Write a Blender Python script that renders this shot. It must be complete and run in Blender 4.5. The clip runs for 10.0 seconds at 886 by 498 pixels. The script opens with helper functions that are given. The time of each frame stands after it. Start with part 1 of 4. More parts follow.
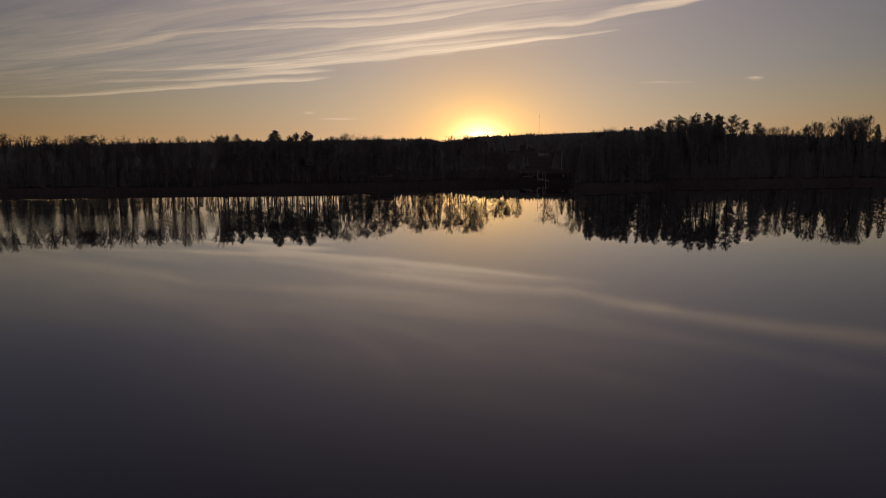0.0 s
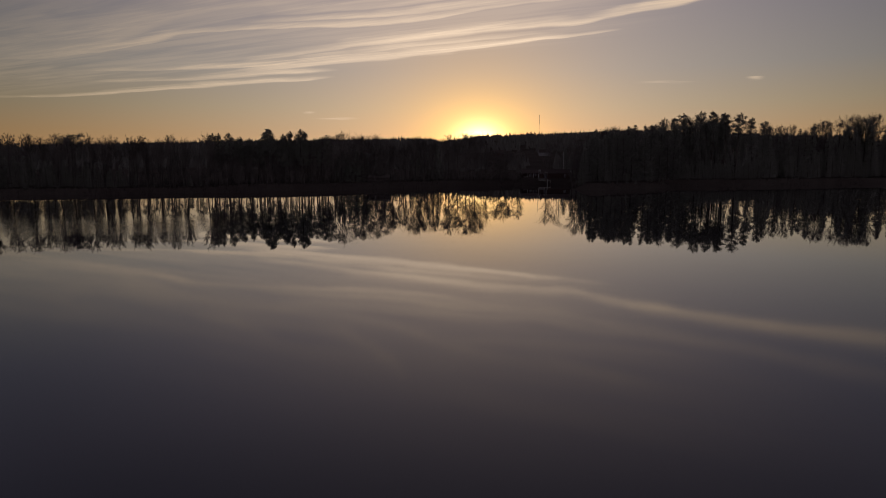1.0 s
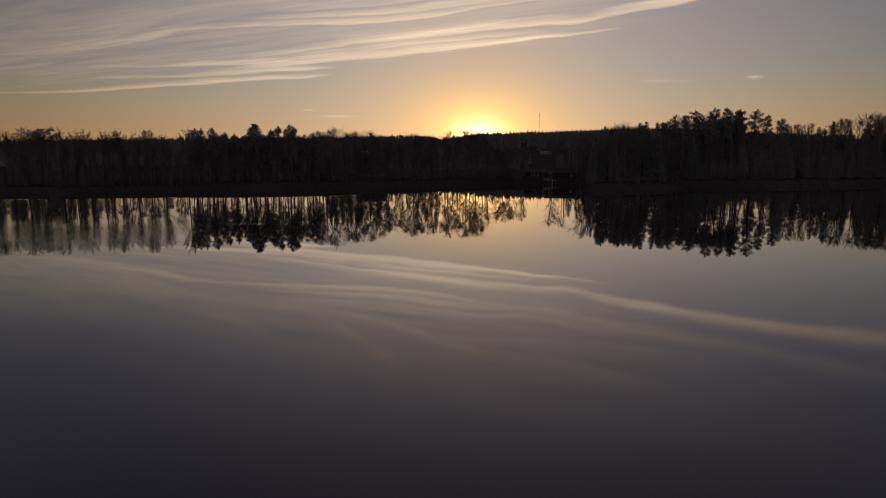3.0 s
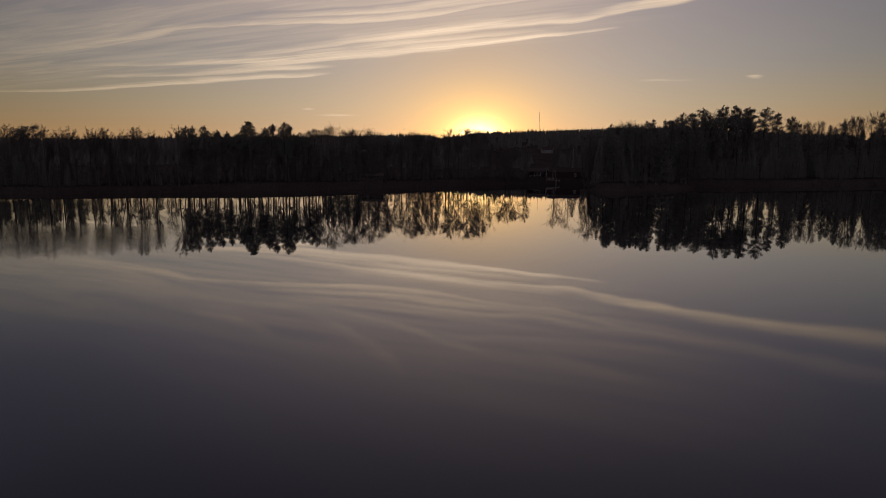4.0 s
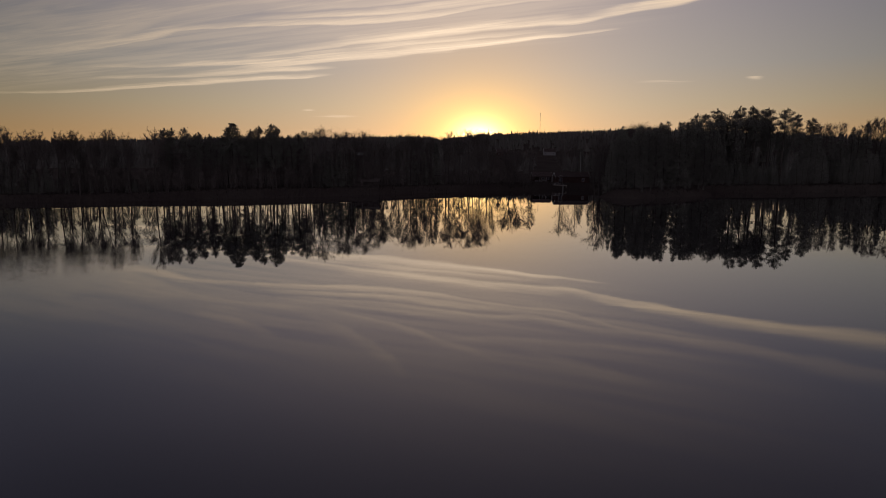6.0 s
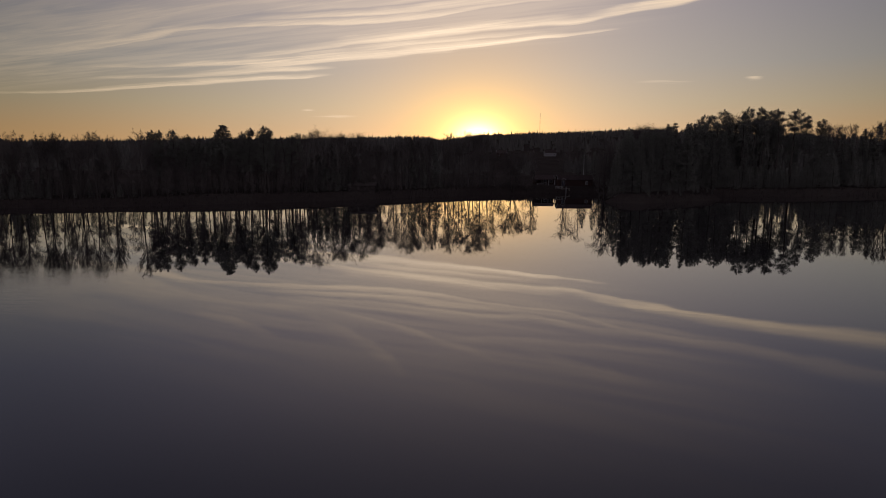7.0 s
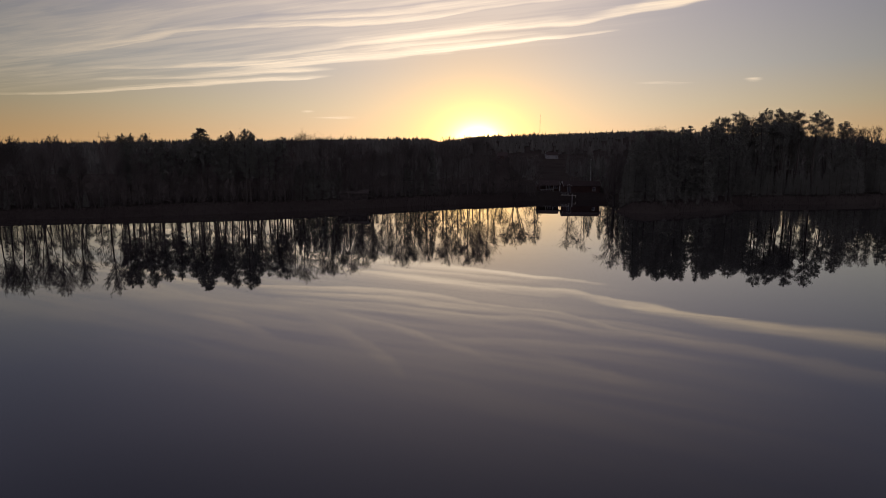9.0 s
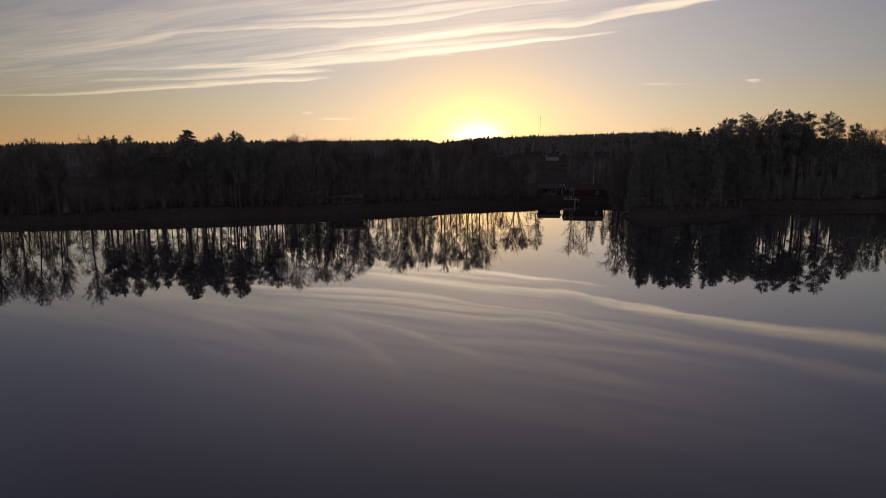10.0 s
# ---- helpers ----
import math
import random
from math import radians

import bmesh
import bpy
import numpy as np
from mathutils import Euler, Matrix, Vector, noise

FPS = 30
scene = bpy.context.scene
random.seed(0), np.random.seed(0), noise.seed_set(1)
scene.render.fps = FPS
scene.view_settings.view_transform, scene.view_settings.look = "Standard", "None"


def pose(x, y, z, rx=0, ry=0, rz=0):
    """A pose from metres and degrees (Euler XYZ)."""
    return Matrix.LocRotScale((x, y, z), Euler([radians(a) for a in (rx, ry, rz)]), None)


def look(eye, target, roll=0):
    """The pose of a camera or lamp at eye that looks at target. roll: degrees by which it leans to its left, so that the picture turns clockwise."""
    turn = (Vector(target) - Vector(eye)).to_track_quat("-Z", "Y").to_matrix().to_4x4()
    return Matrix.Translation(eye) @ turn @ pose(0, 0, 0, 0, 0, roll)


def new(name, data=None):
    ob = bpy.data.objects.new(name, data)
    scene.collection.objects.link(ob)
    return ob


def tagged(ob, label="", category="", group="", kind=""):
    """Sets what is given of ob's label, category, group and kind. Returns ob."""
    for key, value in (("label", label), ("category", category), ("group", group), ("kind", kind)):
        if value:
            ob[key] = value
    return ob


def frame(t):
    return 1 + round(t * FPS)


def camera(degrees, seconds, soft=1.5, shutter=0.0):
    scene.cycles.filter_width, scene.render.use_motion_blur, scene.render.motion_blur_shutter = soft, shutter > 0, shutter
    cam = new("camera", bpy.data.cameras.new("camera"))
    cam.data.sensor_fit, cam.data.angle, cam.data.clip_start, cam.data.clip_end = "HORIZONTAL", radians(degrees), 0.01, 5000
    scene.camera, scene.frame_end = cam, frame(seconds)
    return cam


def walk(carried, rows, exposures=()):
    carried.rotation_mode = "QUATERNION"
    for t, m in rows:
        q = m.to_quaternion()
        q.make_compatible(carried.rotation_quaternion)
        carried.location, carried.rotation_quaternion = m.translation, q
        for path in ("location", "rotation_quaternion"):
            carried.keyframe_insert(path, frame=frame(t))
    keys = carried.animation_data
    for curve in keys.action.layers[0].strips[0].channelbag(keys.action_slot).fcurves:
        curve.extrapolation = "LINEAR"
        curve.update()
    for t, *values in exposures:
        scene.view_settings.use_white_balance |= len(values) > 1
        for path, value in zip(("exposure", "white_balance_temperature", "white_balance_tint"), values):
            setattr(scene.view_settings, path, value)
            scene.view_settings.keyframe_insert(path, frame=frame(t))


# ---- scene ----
import itertools

# The camera: a drone that flies level over the lake towards the far shore, climbing slowly.
cam = camera(73.1, 10.0, 0.9)
PATH = [
    (0, (0.885, -0.626, 9.643), (0.878, 1.353, 9.353), -0.1),
    (0.5, (1.153, 2.651, 9.645), (1.146, 4.63, 9.354), -0.1),
    (1, (1.353, 5.92, 9.632), (1.346, 7.899, 9.341), -0.1),
    (1.5, (1.479, 9.237, 9.616), (1.473, 11.216, 9.324), -0.0),
    (2, (1.514, 12.606, 9.596), (1.508, 14.585, 9.302), 0.0),
    (2.5, (1.465, 15.999, 9.592), (1.46, 17.977, 9.297), 0.1),
    (4, (1.003, 26.245, 9.59), (1.001, 28.222, 9.29), 0.2),
    (4.5, (0.94, 29.642, 9.714), (0.938, 31.62, 9.414), 0.2),
    (5, (0.956, 33.106, 9.93), (0.954, 35.083, 9.63), 0.2),
    (5.5, (1.023, 36.58, 10.192), (1.02, 38.558, 9.895), 0.2),
    (7, (1.164, 46.73, 11.446), (1.163, 48.708, 11.15), 0.2),
    (7.5, (1.246, 50.1, 11.735), (1.245, 52.079, 11.438), 0.2),
    (8, (1.393, 53.494, 12.034), (1.393, 55.472, 11.74), 0.2),
    (8.5, (1.524, 56.842, 12.337), (1.524, 58.82, 12.044), 0.2),
    (9, (1.721, 60.196, 12.643), (1.721, 62.174, 12.351), 0.2),
    (9.5, (1.961, 63.526, 12.906), (1.961, 65.506, 12.616), 0.2),
    (10, (2.214, 66.779, 13.103), (2.214, 68.759, 12.815), 0.2),
]
EXPOSURES = [(0.0, -0.12, 6500, 15.0), (5.0, 0.04, 6480, 14.0), (7.5, 0.24, 6380, 12.5), (10.0, 0.56, 6200, 11.0)]
walk(cam, [(t, look(eye, target, roll)) for t, eye, target, roll in PATH], EXPOSURES)

# ---------------------------------------------------------------- sky, sun
SUN_AZ, SUN_EL = radians(3.25), radians(1.75)
SUN_DIR = Vector((math.sin(SUN_AZ) * math.cos(SUN_EL), math.cos(SUN_AZ) * math.cos(SUN_EL), math.sin(SUN_EL)))


class Nodes:
    """Short ways to build a node tree."""

    def __init__(self, tree):
        self.tree = tree
        tree.nodes.clear()

    def add(self, kind, **settings):
        n = self.tree.nodes.new(kind)
        for key, value in settings.items():
            setattr(n, key, value)
        return n

    def plug(self, value, socket):
        if isinstance(value, bpy.types.NodeSocket):
            self.tree.links.new(value, socket)
        else:
            socket.default_value = value

    def math(self, op, a, b=0.0, c=0.0, clamp=False):
        n = self.add("ShaderNodeMath", operation=op, use_clamp=clamp)
        for value, socket in zip((a, b, c), n.inputs):
            self.plug(value, socket)
        return n.outputs[0]

    def step(self, value, lo, hi, out_lo=0.0, out_hi=1.0):
        n = self.add("ShaderNodeMapRange", interpolation_type="SMOOTHSTEP")
        for v, socket in zip((value, lo, hi, out_lo, out_hi), n.inputs):
            self.plug(v, socket)
        return n.outputs[0]

    def vec(self, x, y, z):
        n = self.add("ShaderNodeCombineXYZ")
        for v, socket in zip((x, y, z), n.inputs):
            self.plug(v, socket)
        return n.outputs[0]

    def noise(self, vector, scale, detail=4.0, rough=0.5, distort=0.0):
        n = self.add("ShaderNodeTexNoise")
        if vector is not None:
            self.plug(vector, n.inputs["Vector"])
        n.inputs["Scale"].default_value, n.inputs["Detail"].default_value = scale, detail
        n.inputs["Roughness"].default_value, n.inputs["Distortion"].default_value = rough, distort
        return n.outputs["Fac"]

    def mix(self, factor, a, b, blend="MIX"):
        n = self.add("ShaderNodeMix", data_type="RGBA", blend_type=blend)
        self.plug(factor, n.inputs[0])
        for v, socket in ((a, n.inputs[6]), (b, n.inputs[7])):
            self.plug(v if isinstance(v, bpy.types.NodeSocket) else (*v, 1.0), socket)
        return n.outputs[2]

    def ramp(self, factor, stops):
        n = self.add("ShaderNodeValToRGB")
        self.plug(factor, n.inputs[0])
        els = n.color_ramp.elements
        while len(els) < len(stops):
            els.new(0.5)
        for el, (pos, col) in zip(els, stops):
            el.position, el.color = pos, (*col, 1.0)
        return n.outputs[0]


def build_world():
    world = bpy.data.worlds.new("evening_sky")
    scene.world = world
    world.use_nodes = True
    n = Nodes(world.node_tree)
    way = n.add("ShaderNodeTexCoord").outputs["Generated"]
    split = n.add("ShaderNodeSeparateXYZ")
    n.plug(way, split.inputs[0])
    dx, dy, dz = split.outputs
    sky = n.add("ShaderNodeTexSky", sky_type="NISHITA", sun_disc=False)
    sky.sun_elevation, sky.sun_rotation = SUN_EL, SUN_AZ
    sky.altitude, sky.air_density, sky.dust_density, sky.ozone_density = 0.0, 1.0, 0.1, 1.5
    # thin evening haze: the sky is paler and greyer than in clean air
    grey = n.add("ShaderNodeHueSaturation")
    grey.inputs["Saturation"].default_value = SKY_SAT
    n.plug(sky.outputs[0], grey.inputs["Color"])
    base = n.mix(1.0, grey.outputs[0], SKY_TINT, "MULTIPLY")
    dot = n.add("ShaderNodeVectorMath", operation="DOT_PRODUCT")
    n.plug(way, dot.inputs[0])
    dot.inputs[1].default_value = SUN_DIR
    cosine = n.math("MAXIMUM", dot.outputs["Value"], 0.0)
    # warm haze round the sunset; unseen eastern sky brightened to fill the shore's dark side
    haze = n.mix(n.step(dy, -0.4, 0.4), n.ramp(dz, EAST_FILL), n.ramp(dz, HAZE))
    base = n.mix(n.step(cosine, 0.72, 0.93, 0.7, 1.0), base, haze, "ADD")
    # aureole of the low sun
    total = n.mix(n.math("POWER", cosine, 90.0), base, (1.0, 0.86, 0.55), "MULTIPLY")
    ahead = n.math("MAXIMUM", dy, 0.05)
    gx, gz = n.math("DIVIDE", dx, ahead), n.math("DIVIDE", dz, ahead)
    # the glow spreads sideways in the haze
    side = n.math("DIVIDE", n.math("SUBTRACT", gx, math.tan(SUN_AZ)), 1.35)
    rise = n.math("SUBTRACT", gz, math.tan(SUN_EL))
    apart = n.math("ADD", n.math("MULTIPLY", side, side), n.math("MULTIPLY", rise, rise))
    for sharp, col in AUREOLE:
        glow = n.math("EXPONENT", n.math("MULTIPLY", apart, -0.5 * sharp)) if sharp > 50 else n.math("POWER", cosine, sharp)
        total = n.mix(glow, total, col, "ADD")
    # cirrus on a flat high layer: u across, v away; each streak follows its own line v(u)
    up = n.math("MAXIMUM", dz, 0.03)
    u = n.math("DIVIDE", dx, up)
    v = n.math("DIVIDE", dy, up)
    w = n.math("MULTIPLY_ADD", u, 0.5, v)
    slow = n.noise(n.vec(n.math("MULTIPLY", u, 0.9), n.math("MULTIPLY", w, 1.2), 0.0), 1.6, 3.0)
    v = n.math("ADD", v, n.math("MULTIPLY", n.math("SUBTRACT", slow, 0.5), 0.22))
    # long fibres run nearly along the streaks and fray their edges
    fibre = n.noise(n.vec(n.math("MULTIPLY", u, 0.42), n.math("MULTIPLY", w, 2.6), 1.7), 2.0, 6.0, 0.56, 0.4)
    fray = n.math("SUBTRACT", fibre, 0.5)
    fibre = n.step(fibre, 0.3, 0.7)
    hair = n.noise(n.vec(n.math("MULTIPLY", u, 1.3), n.math("MULTIPLY_ADD", u, 0.12, n.math("MULTIPLY", w, 7.0)), 4.2), 2.2, 7.0, 0.66, 0.7)
    hair = n.step(hair, 0.28, 0.7, 0.78, 1.04)
    along_u = n.math("MULTIPLY_ADD", u, 1.0 / 12.0, 8.0 / 12.0, clamp=True)
    streak = None
    for stops in CIRRUS:
        ramp = n.add("ShaderNodeValToRGB")
        ramp.color_ramp.interpolation = "CARDINAL"
        n.plug(along_u, ramp.inputs[0])
        els = ramp.color_ramp.elements
        while len(els) < len(stops):
            els.new(0.5)
        for el, (us, vs, strength, half) in zip(els, stops):
            el.position, el.color = (us + 8.0) / 12.0, (vs / 10.0, strength, half, 1.0)
        line = n.add("ShaderNodeSeparateColor")
        n.plug(ramp.outputs[0], line.inputs[0])
        off = n.math("SUBTRACT", v, n.math("MULTIPLY", line.outputs[0], 10.0))
        off = n.math("DIVIDE", off, n.math("MAXIMUM", line.outputs[2], 0.03))
        off = n.math("MULTIPLY_ADD", fray, 1.3, off)
        body = n.math("MULTIPLY", n.step(off, 1.25, 0.38), n.step(off, -2.2, 0.5))
        body = n.math("MULTIPLY", body, n.math("MAXIMUM", line.outputs[1], 0.0))
        streak = body if streak is None else n.math("MAXIMUM", streak, body)
    streak = n.math("MULTIPLY", n.math("MULTIPLY", streak, hair), n.math("MULTIPLY_ADD", fibre, 0.45, 0.55), clamp=True)
    # thin veil between the streaks
    veil = n.math("MULTIPLY", n.step(w, 6.4, 4.8), n.step(w, 1.7, 3.3))
    veil = n.math("MULTIPLY", n.math("MULTIPLY", veil, n.step(u, 1.9, 0.6)), n.math("MULTIPLY_ADD", fibre, 0.17, 0.03))
    streak = n.math("MAXIMUM", streak, veil)
    streak = n.math("MULTIPLY", streak, n.step(dz, 0.05, 0.1))
    for x0, z0, rx, rz, strength in WISPS:
        ax = n.math("DIVIDE", n.math("SUBTRACT", gx, x0), rx)
        az = n.math("DIVIDE", n.math("SUBTRACT", gz, n.math("MULTIPLY_ADD", n.math("SUBTRACT", fibre, 0.5), rz, z0)), rz)
        r = n.math("SQRT", n.math("ADD", n.math("MULTIPLY", ax, ax), n.math("MULTIPLY", az, az)))
        streak = n.math("MAXIMUM", streak, n.math("MULTIPLY", n.step(r, 1.0, 0.0), strength))
    lit = n.mix(n.math("POWER", cosine, 9.0), CLOUD_FAR, CLOUD_NEAR)
    total = n.mix(streak, total, lit)
    back = n.add("ShaderNodeBackground")
    n.plug(total, back.inputs[0])
    back.inputs[1].default_value = SKY_STRENGTH
    n.plug(back.outputs[0], n.add("ShaderNodeOutputWorld").inputs[0])


SKY_STRENGTH = 0.1
SKY_SAT, SKY_TINT = 0.7, (0.25, 0.25, 0.25)
# light of the haze by height over the horizon
HAZE = [(0.0, (3.3, 1.6, 0.45)), (0.045, (2.65, 1.5, 0.6)), (0.085, (2.08, 1.58, 0.94)), (0.14, (1.47, 1.38, 1.31)), (0.28, (1.05, 1.0, 1.42)), (0.38, (1.12, 1.04, 1.52)), (0.62, (0.64, 0.66, 1.12)), (1.0, (0.9, 0.95, 1.5))]
# sky out of view, set brighter than the west to lift the shaded trees
EAST_FILL = [(0.0, (11.6, 9.7, 11.2)), (0.3, (10.6, 9.5, 11.4)), (1.0, (0.9, 0.95, 1.5))]
AUREOLE = [(11.0, (3.1, 2.33, 1.7)), (110.0, (2.6, 1.22, 0.15)), (300.0, (2.2, 0.95, 0.0)), (700.0, (6.0, 3.4, 0.3)), (2200.0, (10.8, 9.4, 4.7)), (5200.0, (15.0, 13.0, 7.6))]
CLOUD_NEAR, CLOUD_FAR = (11.3, 8.9, 6.3), (5.4, 4.08, 2.55)
# streaks of cirrus, each as points along it: u, v, strength, half width
CIRRUS = [
    [(-7.8, 9.5, 0.3, 0.14), (-5.94, 9.38, 0.55, 0.14), (-4.81, 8.92, 0.8, 0.16), (-3.3, 8.22, 0.9, 0.18), (-2.41, 7.8, 0.85, 0.18), (-1.71, 7.55, 0.95, 0.15), (-1.3, 7.33, 0.0, 0.08)],
    [(-4.8, 7.9, 0.0, 0.1), (-4.14, 7.68, 0.35, 0.15), (-3.0, 7.48, 0.55, 0.17), (-2.18, 7.08, 0.8, 0.2), (-1.53, 6.92, 0.65, 0.15), (-1.15, 6.8, 0.0, 0.08)],
    [(-4.6, 6.95, 0.0, 0.12), (-3.76, 6.79, 0.35, 0.14), (-2.63, 6.6, 0.65, 0.16), (-1.68, 6.38, 0.85, 0.18), (-1.0, 6.1, 0.0, 0.15)],
    [(-3.0, 7.5, 0.0, 0.1), (-2.2, 6.93, 0.6, 0.2), (-1.38, 6.33, 1.0, 0.25), (-0.47, 5.87, 1.15, 0.24), (0.08, 5.57, 1.15, 0.22), (0.4, 5.37, 1.1, 0.17), (0.78, 5.14, 1.0, 0.12), (1.03, 5.01, 0.65, 0.07), (1.26, 4.85, 0.45, 0.055), (1.38, 4.77, 0.0, 0.04)],
    [(-1.3, 6.0, 0.0, 0.1), (-0.5, 5.52, 0.7, 0.13), (0.2, 5.18, 0.8, 0.12), (0.6, 4.98, 0.55, 0.1), (0.95, 4.88, 0.0, 0.08)],
    [(-2.3, 6.3, 0.0, 0.15), (-1.9, 6.1, 0.4, 0.15), (-0.93, 5.46, 0.75, 0.18), (-0.41, 5.14, 0.9, 0.2), (0.2, 4.82, 1.1, 0.18), (0.69, 4.6, 1.15, 0.15), (0.97, 4.53, 1.15, 0.14), (1.12, 4.33, 1.1, 0.14), (1.28, 4.14, 1.0, 0.14), (1.58, 3.89, 0.9, 0.15), (1.86, 3.66, 0.8, 0.16), (2.11, 3.47, 0.65, 0.17), (2.54, 3.26, 0.5, 0.2), (3.2, 2.95, 0.0, 0.25)],
]
CIRRUS += [
    [(-5.0, 6.15, 0.1, 0.16), (-3.66, 5.8, 0.45, 0.2), (-2.95, 5.48, 0.55, 0.16), (-2.22, 4.98, 0.55, 0.12), (-1.67, 4.74, 0.55, 0.1), (-0.79, 4.62, 0.85, 0.12), (-0.36, 4.47, 0.9, 0.12), (0.07, 4.25, 0.65, 0.1), (0.45, 4.01, 0.6, 0.1), (0.81, 3.84, 0.5, 0.09), (1.06, 3.45, 0.4, 0.08), (1.5, 3.33, 0.0, 0.08)],
    [(-1.7, 4.52, 0.0, 0.1), (-1.0, 4.42, 0.6, 0.1), (-0.5, 4.3, 0.85, 0.09), (-0.1, 4.15, 0.85, 0.09), (0.41, 3.95, 0.6, 0.09), (0.8, 3.74, 0.4, 0.09), (1.3, 3.45, 0.25, 0.09), (1.8, 3.15, 0.0, 0.1)],
    [(-1.5, 4.25, 0.0, 0.1), (-0.9, 4.12, 0.5, 0.12), (-0.3, 3.98, 0.6, 0.12), (0.24, 3.77, 0.6, 0.1), (0.6, 3.7, 0.5, 0.09), (0.89, 3.42, 0.45, 0.1), (1.33, 3.25, 0.34, 0.12), (1.61, 3.13, 0.27, 0.14), (1.82, 2.91, 0.22, 0.15), (2.03, 2.75, 0.16, 0.15), (2.6, 2.4, 0.0, 0.1)],
]
# broad soft sheet, then plumes that bend out of the streaks overhead
CIRRUS += [
    [(-5.4, 6.2, 0.1, 0.3), (-4.09, 5.65, 0.3, 0.36), (-3.42, 5.38, 0.36, 0.4), (-2.72, 4.95, 0.38, 0.4), (-2.2, 4.45, 0.36, 0.36), (-1.61, 4.1, 0.33, 0.3), (-1.0, 3.92, 0.28, 0.22), (-0.3, 3.65, 0.0, 0.2)],
    [(-0.3, 3.36, 0, 0.09), (0.05, 3.28, 0.26, 0.09), (0.37, 3.24, 0.33, 0.09), (0.67, 3.16, 0.33, 0.09), (0.96, 3.07, 0.29, 0.09), (1.22, 2.97, 0.18, 0.09), (1.7, 2.75, 0, 0.09)],
    [(-1.1, 4.0, 0, 0.11), (-0.69, 3.83, 0.29, 0.11), (-0.29, 3.55, 0.41, 0.10), (-0.08, 3.3, 0.37, 0.10), (0.2, 2.98, 0.26, 0.11), (0.5, 2.72, 0, 0.11)],
    [(-1.25, 3.98, 0, 0.16), (-0.84, 3.69, 0.25, 0.16), (-0.53, 3.33, 0.3, 0.14), (-0.37, 3.07, 0.3, 0.13), (-0.23, 2.81, 0.25, 0.11), (-0.1, 2.55, 0, 0.08)],
    [(-2.0, 3.98, 0, 0.11), (-1.61, 3.82, 0.25, 0.11), (-1.28, 3.6, 0.34, 0.11), (-1.07, 3.38, 0.26, 0.11), (-0.75, 3.05, 0, 0.11)],
    [(0.25, 3.15, 0, 0.11), (0.49, 2.98, 0.23, 0.11), (0.72, 2.74, 0.28, 0.10), (0.86, 2.63, 0.25, 0.09), (1.15, 2.38, 0, 0.09)],
]
# small lone wisps: across, height, half length, half thickness, strength
WISPS = [(0.503, 0.1328, 0.019, 0.0045, 0.5), (0.36, 0.1262, 0.060, 0.003, 0.22), (-0.178, 0.0695, 0.050, 0.003, 0.3), (-0.222, 0.0787, 0.014, 0.0025, 0.3)]
build_world()

sun = new("sun", bpy.data.lights.new("sun", "SUN"))
sun.data.energy, sun.data.angle, sun.data.color = 2.0, radians(0.53), (1.0, 0.72, 0.45)
sun.matrix_world = look(SUN_DIR * 500.0, (0, 0, 0))


# ---------------------------------------------------------------- materials
def material(name, dark, light, scale, rough=0.9, bump=0.3, fine_scale=None, spread=0.25, thin=0.0):
    """A matt surface: two colours mixed at two scales, fine relief, and a change from one thing to the next."""
    mat = bpy.data.materials.new(name)
    mat.use_nodes = True
    n = Nodes(mat.node_tree)
    where = n.add("ShaderNodeTexCoord").outputs["Object"]
    big = n.noise(where, scale, 4.0, 0.55)
    fine = n.noise(where, fine_scale or scale * 9.0, 4.0, 0.6)
    both = n.step(n.math("MULTIPLY_ADD", fine, 0.45, n.math("MULTIPLY", big, 0.55)), 0.32, 0.68)
    col = n.mix(both, dark, light)
    rnd = n.add("ShaderNodeObjectInfo").outputs["Random"]
    col = n.mix(1.0, col, n.ramp(rnd, [(0.0, (1 - spread,) * 3), (1.0, (1 + spread,) * 3)]), "MULTIPLY")
    shader = n.add("ShaderNodeBsdfDiffuse")
    n.plug(col, shader.inputs["Color"])
    shader.inputs["Roughness"].default_value = rough
    if bump:
        rel = n.add("ShaderNodeBump")
        rel.inputs["Strength"].default_value, rel.inputs["Distance"].default_value = bump, 0.03
        n.plug(fine, rel.inputs["Height"])
        n.plug(rel.outputs[0], shader.inputs["Normal"])
    out = shader.outputs[0]
    if thin:  # needles and twigs let some light through
        leaf, both_ways = n.add("ShaderNodeBsdfTranslucent"), n.add("ShaderNodeMixShader")
        n.plug(col, leaf.inputs["Color"])
        both_ways.inputs[0].default_value = thin
        n.plug(out, both_ways.inputs[1])
        n.plug(leaf.outputs[0], both_ways.inputs[2])
        out = both_ways.outputs[0]
    n.plug(out, n.add("ShaderNodeOutputMaterial").inputs[0])
    return mat


